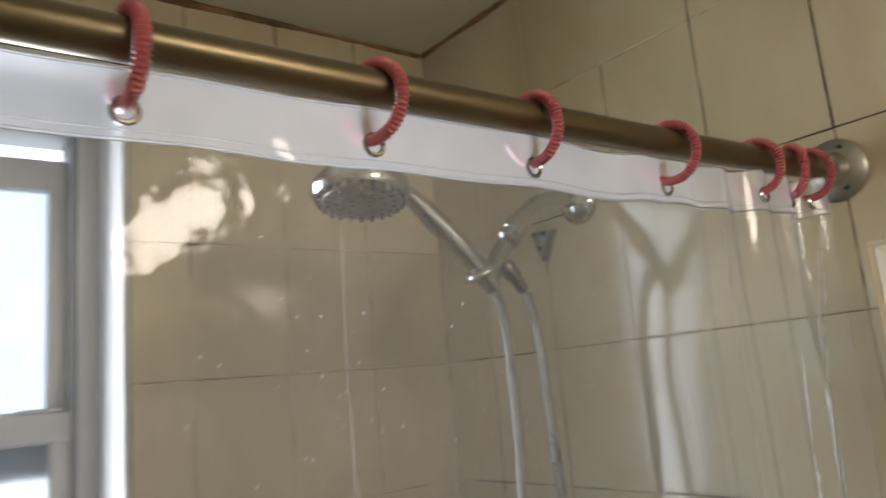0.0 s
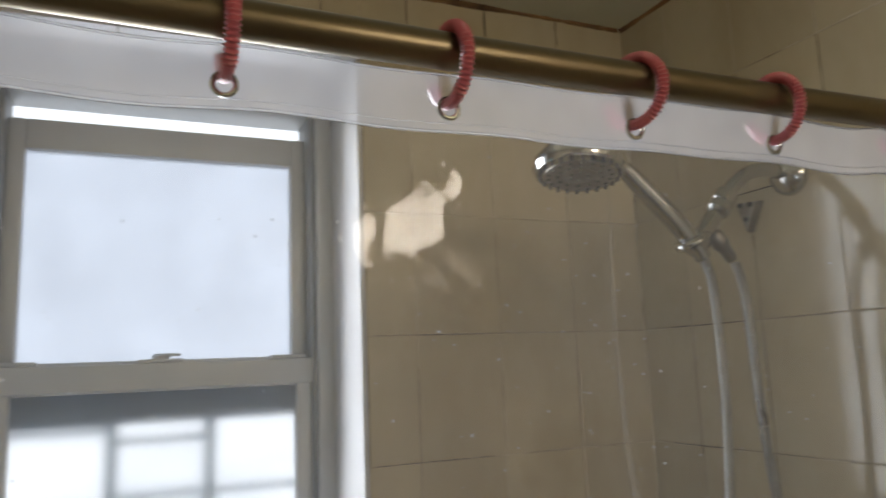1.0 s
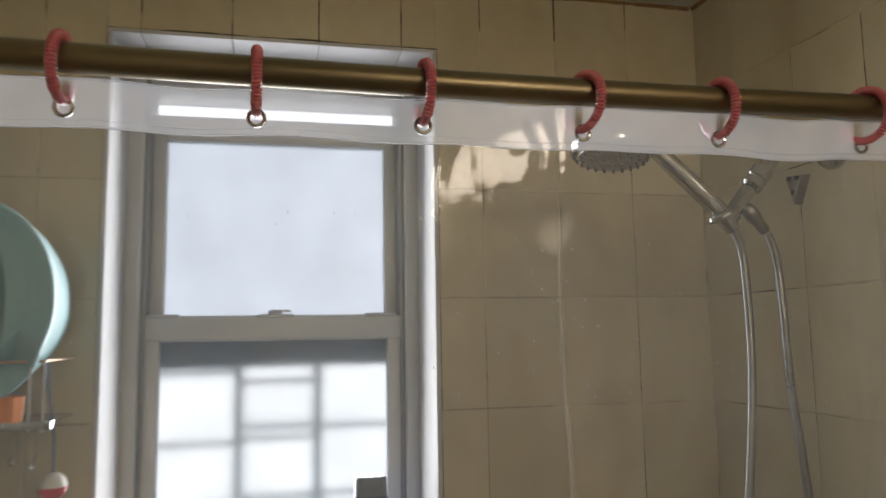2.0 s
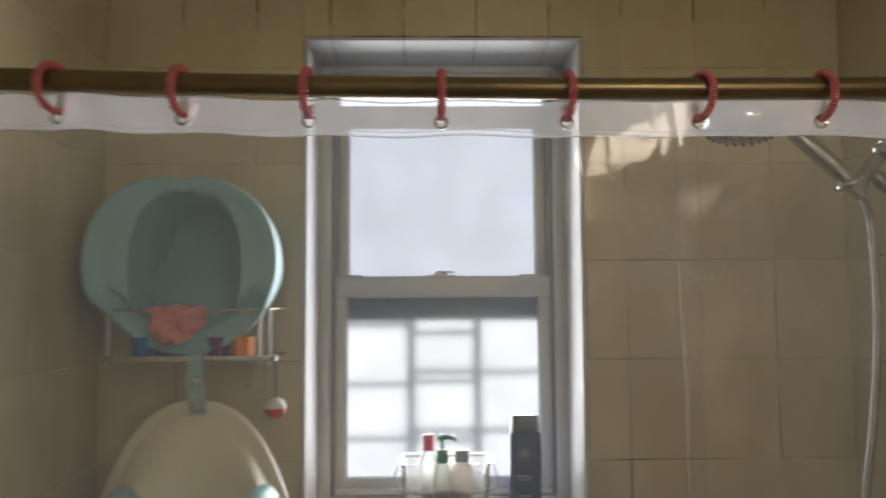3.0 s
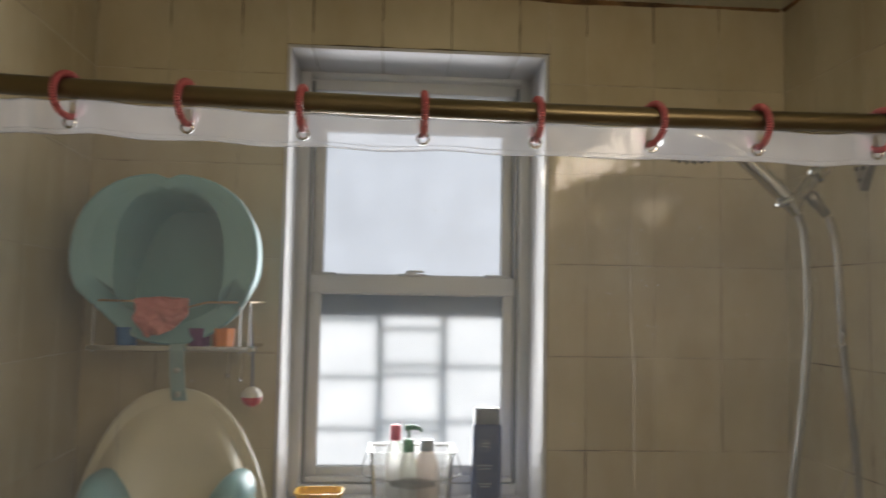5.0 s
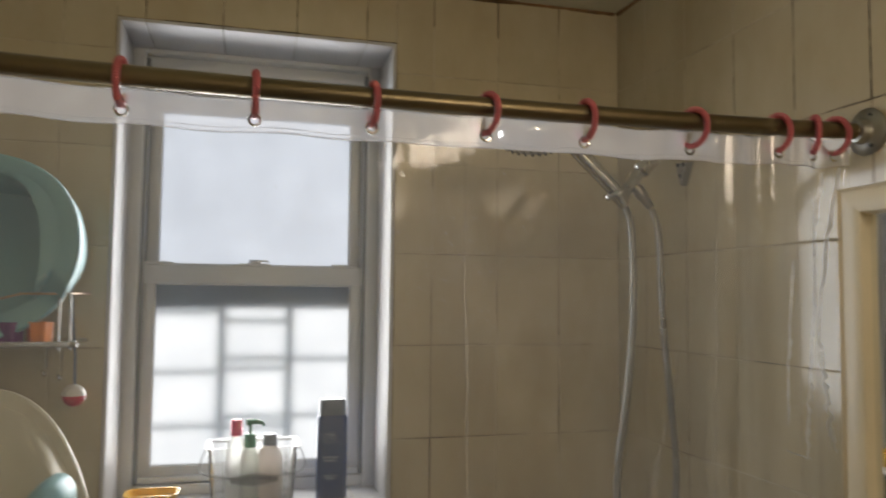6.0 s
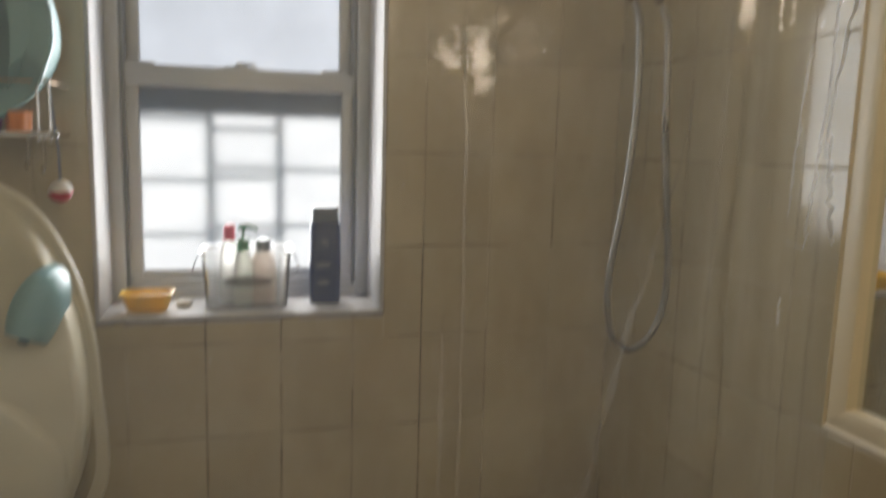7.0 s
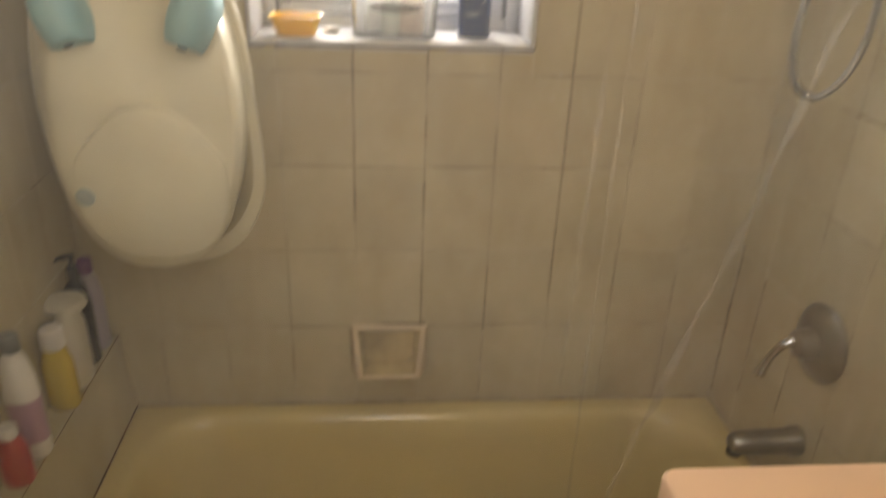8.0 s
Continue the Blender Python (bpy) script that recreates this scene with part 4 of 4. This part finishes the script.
# the raised foot panel at the lower end
fp = []
for s, y in ((1.02, -0.240), (1.012, -0.276), (0.985, -0.286), (0.94, -0.290), (0.5, -0.291), (0.04, -0.291)):
    ring = []
    for i in range(72):
        a = 2 * math.pi * i / 72
        c, q = math.cos(a), math.sin(a)
        x = 0.132 * math.copysign(abs(c) ** 0.75, c) * (1.0 - 0.06 * max(0.0, q))
        z = 0.140 * -abs(q) ** 0.85 if q < 0 else 0.140 * (0.62 * q**0.5 + 0.38 * q**5)
        ring.append(Vector((0.272 + x * s, y + 0.006 * max(0, z) / 0.135, 1.076 + z * s)))
    fp.append(ring)
part("foot_panel", loops(bmesh.new(), fp, True, (False, True)), M_CREAM, cream, "smooth oval end panel")
lip = smooth_path([(0.203, -0.272, 1.206), (0.252, -0.276, 1.219), (0.300, -0.276, 1.200), (0.335, -0.272, 1.182), (0.370, -0.262, 1.178), (0.398, -0.250, 1.180)], 40)
part("moulded_lip", tube(lip, [0.0008 + 0.0022 * math.sin(math.pi * i / 40) for i in range(41)], 8), M_CREAM, cream)
part("moulded_ridge", tube(smooth_path([(0.404, -0.262, 1.140), (0.390, -0.276, 1.112), (0.367, -0.284, 1.079)], 16), [0.001 + 0.0045 * math.sin(math.pi * i / 16) for i in range(17)], 8), M_CREAM, cream)
part("drain_plug", lathe([(0.0165, 0.0), (0.0165, 0.003), (0.014, 0.0045), (0.004, 0.005)], pose(0.160, -0.2905, 1.060, 90, 0, 0), 24), plastic("plug_grey", (0.30, 0.34, 0.32)), cream, "grey-green drain plug")
for fx, tilt in ((0.150, -1), (0.357, 1)):
    m = pose(fx, -0.226, 1.352, 90, 0, 0) @ pose(0, 0, 0, 0, 0, -19 * tilt)
    rings = []
    for s, d in ((1.0, -0.04), (1.0, 0.0), (0.97, 0.018), (0.88, 0.034), (0.72, 0.047), (0.5, 0.056), (0.25, 0.060), (0.03, 0.061)):
        ring = []
        for i in range(40):
            a = 2 * math.pi * i / 40
            x, y = 0.040 * s * math.cos(a), 0.078 * s * math.sin(a)
            ring.append(m @ Vector((x, max(y, -0.052 + 0.35 * d), d)))
        rings.append(ring)
    foot = part("suction_foot", loops(bmesh.new(), rings, True, (False, True)), M_MINT, cream, "mint green rubbery foot")
    part("foot_hole", lathe([(0.009, 0.0), (0.009, 0.003), (0.005, 0.0035)], m @ pose(0, -0.0405, 0.033, 109, 0, 0), 16), plastic("foot_dark", (0.07, 0.12, 0.12)), foot)
strap = part("hang_strap", loops(bmesh.new(), [[Vector((x - 0.0135, y - 0.0015, z)), Vector((x + 0.0135, y - 0.0015, z)), Vector((x + 0.0135, y + 0.0015, z)), Vector((x - 0.0135, y + 0.0015, z))] for x, y, z in ((0.243, -0.150, 1.646), (0.243, -0.158, 1.6515), (0.2435, -0.1665, 1.652), (0.244, -0.170, 1.640), (0.246, -0.171, 1.60), (0.249, -0.168, 1.565), (0.250, -0.160, 1.545))], True, (True, True)), worn("strap", (0.26, 0.36, 0.35), 0.5), cream, "grey-green hanging strap", smooth=False)
for x, y, z in ((0.246, -0.1725, 1.603), (0.249, -0.1685, 1.558)):
    part("rivet", lathe([(0.0055, 0.0), (0.0055, 0.003), (0.003, 0.0045)], pose(x, y, z, 90, 0, 0), 14), M_ZINC, strap)

# ---- mirror cabinet and washbasin on the east wall ----
M_IVORY = worn("ivory_paint", (0.66, 0.58, 0.42), 0.4, scale=16, var=0.05)
cab = thing("mirror_cabinet", "ivory framed mirror cabinet on the tiled wall", "cabinet")
FXC, Y0, Y1, CZ0, CZT, FWD = 1.425, -0.788, -1.24, 1.288, 1.880, 0.036
part("carcass", box((FXC + 0.022, Y1 + 0.006, CZ0 + 0.006), (W + out(Y0) - 0.002, Y0 - 0.006, CZT - 0.006), 0.002), M_IVORY, cab)


def mitred(a, b, c, d, depth):
    """One mitred length of frame: outer a-b, inner c-d, as (y, z), rounded a little on the face."""
    bm = bmesh.new()
    lift = ((0.0, 0.0), (0.003, 0.12), (0.0, 0.5), (0.004, 0.9), (0.016, 1.0))
    rows = [[Vector((FXC + depth, *a)), Vector((FXC + depth, *b))]]
    for dx, k in lift:
        rows.append([Vector((FXC + dx, a[0] + (c[0] - a[0]) * k, a[1] + (c[1] - a[1]) * k)), Vector((FXC + dx, b[0] + (d[0] - b[0]) * k, b[1] + (d[1] - b[1]) * k))])
    rows.append([Vector((FXC + depth, *c)), Vector((FXC + depth, *d))])
    return loops(bm, rows, False)


o = [(Y0, CZ0), (Y0, CZT), (Y1, CZT), (Y1, CZ0)]
q = [(Y0 - FWD, CZ0 + FWD), (Y0 - FWD, CZT - FWD), (Y1 + FWD, CZT - FWD), (Y1 + FWD, CZ0 + FWD)]
door = part("door", box((FXC + 0.017, Y1 + FWD - 0.004, CZ0 + FWD - 0.004), (FXC + 0.021, Y0 - FWD + 0.004, CZT - FWD + 0.004)), Nodes("mirror_glass", (0.86, 0.88, 0.87), 0.02, 1.0).m, cab, "clear mirror glass", smooth=False)
for i in range(4):
    part("frame_rail", mitred(o[i], o[(i + 1) % 4], q[i], q[(i + 1) % 4], 0.022), M_IVORY, door, "ivory mitred frame")

M_SINK = worn("peach_ceramic", (0.74, 0.52, 0.38), 0.22, scale=8, var=0.04, grain=0.02)
sink = thing("washbasin", "peach-coloured ceramic washbasin on a pedestal", "washbasin")
SWE = W + out(-0.76)
scx, scy, shx, shy = (1.052 + SWE) / 2, -0.985, (SWE - 1.052) / 2, 0.227
rows = [rounded(scx, scy, shx * 0.55, shy * 0.6, 0.06, 0.68), rounded(scx, scy, shx * 0.9, shy * 0.9, 0.06, 0.78), rounded(scx, scy, shx, shy, 0.022, 0.808), rounded(scx, scy, shx, shy, 0.022, 0.845), rounded(scx, scy, shx - 0.004, shy - 0.004, 0.022, 0.8505)]
rows += [rounded(scx - 0.01, scy - 0.01, shx - i, shy - i * 0.9, 0.07, z) for i, z in ((0.07, 0.8505), (0.085, 0.842), (0.10, 0.80), (0.14, 0.73), (0.19, 0.715))]
part("bowl", loops(bmesh.new(), rows, True, (True, True)), M_SINK, sink)
part("pedestal", lathe([(0.10, 0.0), (0.10, 0.02), (0.075, 0.06), (0.07, 0.5), (0.09, 0.70)], pose(scx + 0.06, scy, 0), 28), M_SINK, sink)

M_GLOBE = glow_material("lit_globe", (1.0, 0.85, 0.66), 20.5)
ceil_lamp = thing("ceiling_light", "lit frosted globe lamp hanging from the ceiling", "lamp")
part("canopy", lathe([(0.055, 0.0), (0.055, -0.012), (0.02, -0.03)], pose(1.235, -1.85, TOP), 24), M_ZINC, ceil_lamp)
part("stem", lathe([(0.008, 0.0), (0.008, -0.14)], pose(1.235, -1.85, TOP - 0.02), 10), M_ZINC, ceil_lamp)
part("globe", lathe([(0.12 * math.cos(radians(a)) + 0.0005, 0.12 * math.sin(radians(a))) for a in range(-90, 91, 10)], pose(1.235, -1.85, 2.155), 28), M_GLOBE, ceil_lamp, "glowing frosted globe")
# ---- tiles ----
GAP = 0.0010
tile_meshes = {}


def tile_mesh(w, h, thick, mat):
    key = (round(w, 4), round(h, 4), thick, mat.name)
    if key not in tile_meshes:
        b = min(0.0010, w / 5, h / 5)
        me = bpy.data.meshes.new("tile")
        pts, z0t = [], (-thick, -0.0006, 0.0)
        for inset, d in ((0, z0t[0]), (0, z0t[1]), (b, 0.0)):
            pts += [(-w / 2 + inset, -h / 2 + inset, d), (w / 2 - inset, -h / 2 + inset, d), (w / 2 - inset, h / 2 - inset, d), (-w / 2 + inset, h / 2 - inset, d)]
        faces = [(8, 9, 10, 11)]
        for k in (0, 4):
            faces += [(k + i, k + (i + 1) % 4, k + 4 + (i + 1) % 4, k + 4 + i) for i in range(4)]
        me.from_pydata(pts, [], faces)
        me.materials.append(mat)
        tile_meshes[key] = me
    return tile_meshes[key]


def lay(parent, m, u0, u1, v0, v1):
    """One tile between u0..u1 and v0..v1 of a wall whose face is the plane of m, its z axis into the room."""
    w, h = u1 - u0 - 2 * GAP, v1 - v0 - 2 * GAP
    if w < 0.006 or h < 0.006:
        return
    ob = new("tile", tile_mesh(w, h, 0.0075, M_TILE))
    ob.parent = parent
    tip = Euler((random.gauss(0, 0.0018), random.gauss(0, 0.0018), 0)).to_matrix().to_4x4()
    ob.matrix_world = m @ Matrix.Translation(((u0 + u1) / 2, (v0 + v1) / 2, random.uniform(-0.0003, 0.0))) @ tip


rows_z = [RIM - 0.003] + [ROW0 + ROW * k for k in range(1, 10)] + [TOP]
north = Matrix(((1, 0, 0, 0), (0, 0, -1, 0), (0, 1, 0, 0), (0, 0, 0, 1)))
hole = (WIN[0] - 0.005, WIN[1] + 0.005, WIN[2] - 0.011, WIN[3] + 0.005)
for za, zb in zip(rows_z, rows_z[1:]):
    for k in range(10):
        a, b = k * COL, (k + 1) * COL
        if b <= hole[0] or a >= hole[1] or zb <= hole[2] or za >= hole[3]:
            lay(wall_n, north, a, b, za, zb)
            continue
        ca, cb = max(a, hole[0]), min(b, hole[1])
        if a < hole[0]:
            lay(wall_n, north, a, hole[0], za, zb)
        if b > hole[1]:
            lay(wall_n, north, hole[1], b, za, zb)
        if za < hole[2]:
            lay(wall_n, north, ca, cb, za, hole[2])
        if zb > hole[3]:
            lay(wall_n, north, ca, cb, hole[3], zb)
cols_y = [0.0, 0.120] + [0.271 + 0.1512 * k for k in range(7)]
east = TURN_E @ Matrix(((0, 0, -1, W), (-1, 0, 0, 0), (0, 1, 0, 0), (0, 0, 0, 1)))
west = TURN_W @ Matrix(((0, 0, 1, 0), (1, 0, 0, 0), (0, 1, 0, 0), (0, 0, 0, 1)))
for za, zb in zip(rows_z, rows_z[1:]):
    for a, b in zip(cols_y, cols_y[1:]):
        lay(wall_e, east, a, b, za, zb)
        lay(wall_w, west, -b, -a, za, zb)


def mould(parent, m, a, b, strength):
    """A broken dark line of mould in a joint, from a to b on a wall's face."""
    n = max(8, int((Vector(b) - Vector(a)).length / 0.006))
    pts = [m @ Vector((a[0] + (b[0] - a[0]) * i / n, a[1] + (b[1] - a[1]) * i / n, -0.0006)) for i in range(n + 1)]
    rad = [max(0.0002, 0.0011 * strength * (0.45 + 0.9 * noise.noise(p * 9.0) + 0.5 * noise.noise(p * 55.0))) for p in pts]
    part("joint_mould", tube(pts, rad, 6), M_MOULD, parent)


for k, za, zb, st in ((3, 0.60, 0.84, 0.8), (4, 0.80, 1.27, 1.2), (5, 0.62, 1.27, 1.5), (6, 0.60, 1.27, 1.3), (7, 0.60, 1.42, 1.3), (8, 0.62, 1.23, 0.9), (9, 0.40, 0.75, 0.6), (9, 1.42, 2.03, 0.5), (7, 1.42, 1.62, 0.6)):
    mould(wall_n, north, (k * COL, za), (k * COL, zb), st)
for r, xa, xb, st in ((1, 0.46, 0.60, 0.6), (1, 0.70, 1.10, 1.0), (2, 0.44, 0.80, 0.8), (3, 0.44, 1.07, 1.0), (4, 0.42, 1.22, 0.7), (5, 0.995, 1.30, 1.3), (6, 0.995, 1.20, 0.7), (7, 1.0, 1.53, 0.6)):
    mould(wall_n, north, (xa, ROW0 + r * ROW), (xb, ROW0 + r * ROW), st)
for k in range(1, 10):
    mould(wall_n, north, (k * COL, 2.425 - random.uniform(0.05, 0.12)), (k * COL, 2.42), 2.0)
for k in range(3, 7):
    mould(wall_n, north, (k * COL, 2.298), (k * COL, 2.42), 1.1)
mould(wall_n, north, (0.404, 2.2985), (0.986, 2.2985), 1.6)
mould(wall_n, north, (0.9862, 1.275), (0.9862, 2.297), 1.0)
mould(wall_n, north, (0.406, 1.2745), (0.985, 1.2745), 2.0)
for y, za, zb, st in ((0.271, 1.45, 1.96, 1.0), (0.422, 2.08, 2.23, 1.0), (0.573, 2.05, 2.42, 1.1), (0.724, 2.03, 2.42, 1.3), (0.271, 0.45, 0.75, 1.2), (0.120, 0.50, 0.80, 1.3), (0.006, 0.42, 0.85, 2.2)):
    mould(wall_e, east, (y, za), (y, zb), st)
for r, ya, yb, st in ((8, 0.25, 0.95, 1.0), (7, 0.05, 0.9, 0.8), (6, 0.05, 0.6, 0.8)):
    mould(wall_e, east, (ya, ROW0 + r * ROW), (yb, ROW0 + r * ROW), st)
for r in (6, 7, 8):
    mould(wall_w, west, (-0.95, ROW0 + r * ROW), (-0.45, ROW0 + r * ROW), 1.1)
mould(wall_w, west, (-0.724, 1.4), (-0.724, 1.96), 1.2)
mould(wall_n, north, (0.65, 0.6235), (0.775, 0.6235), 2.4)
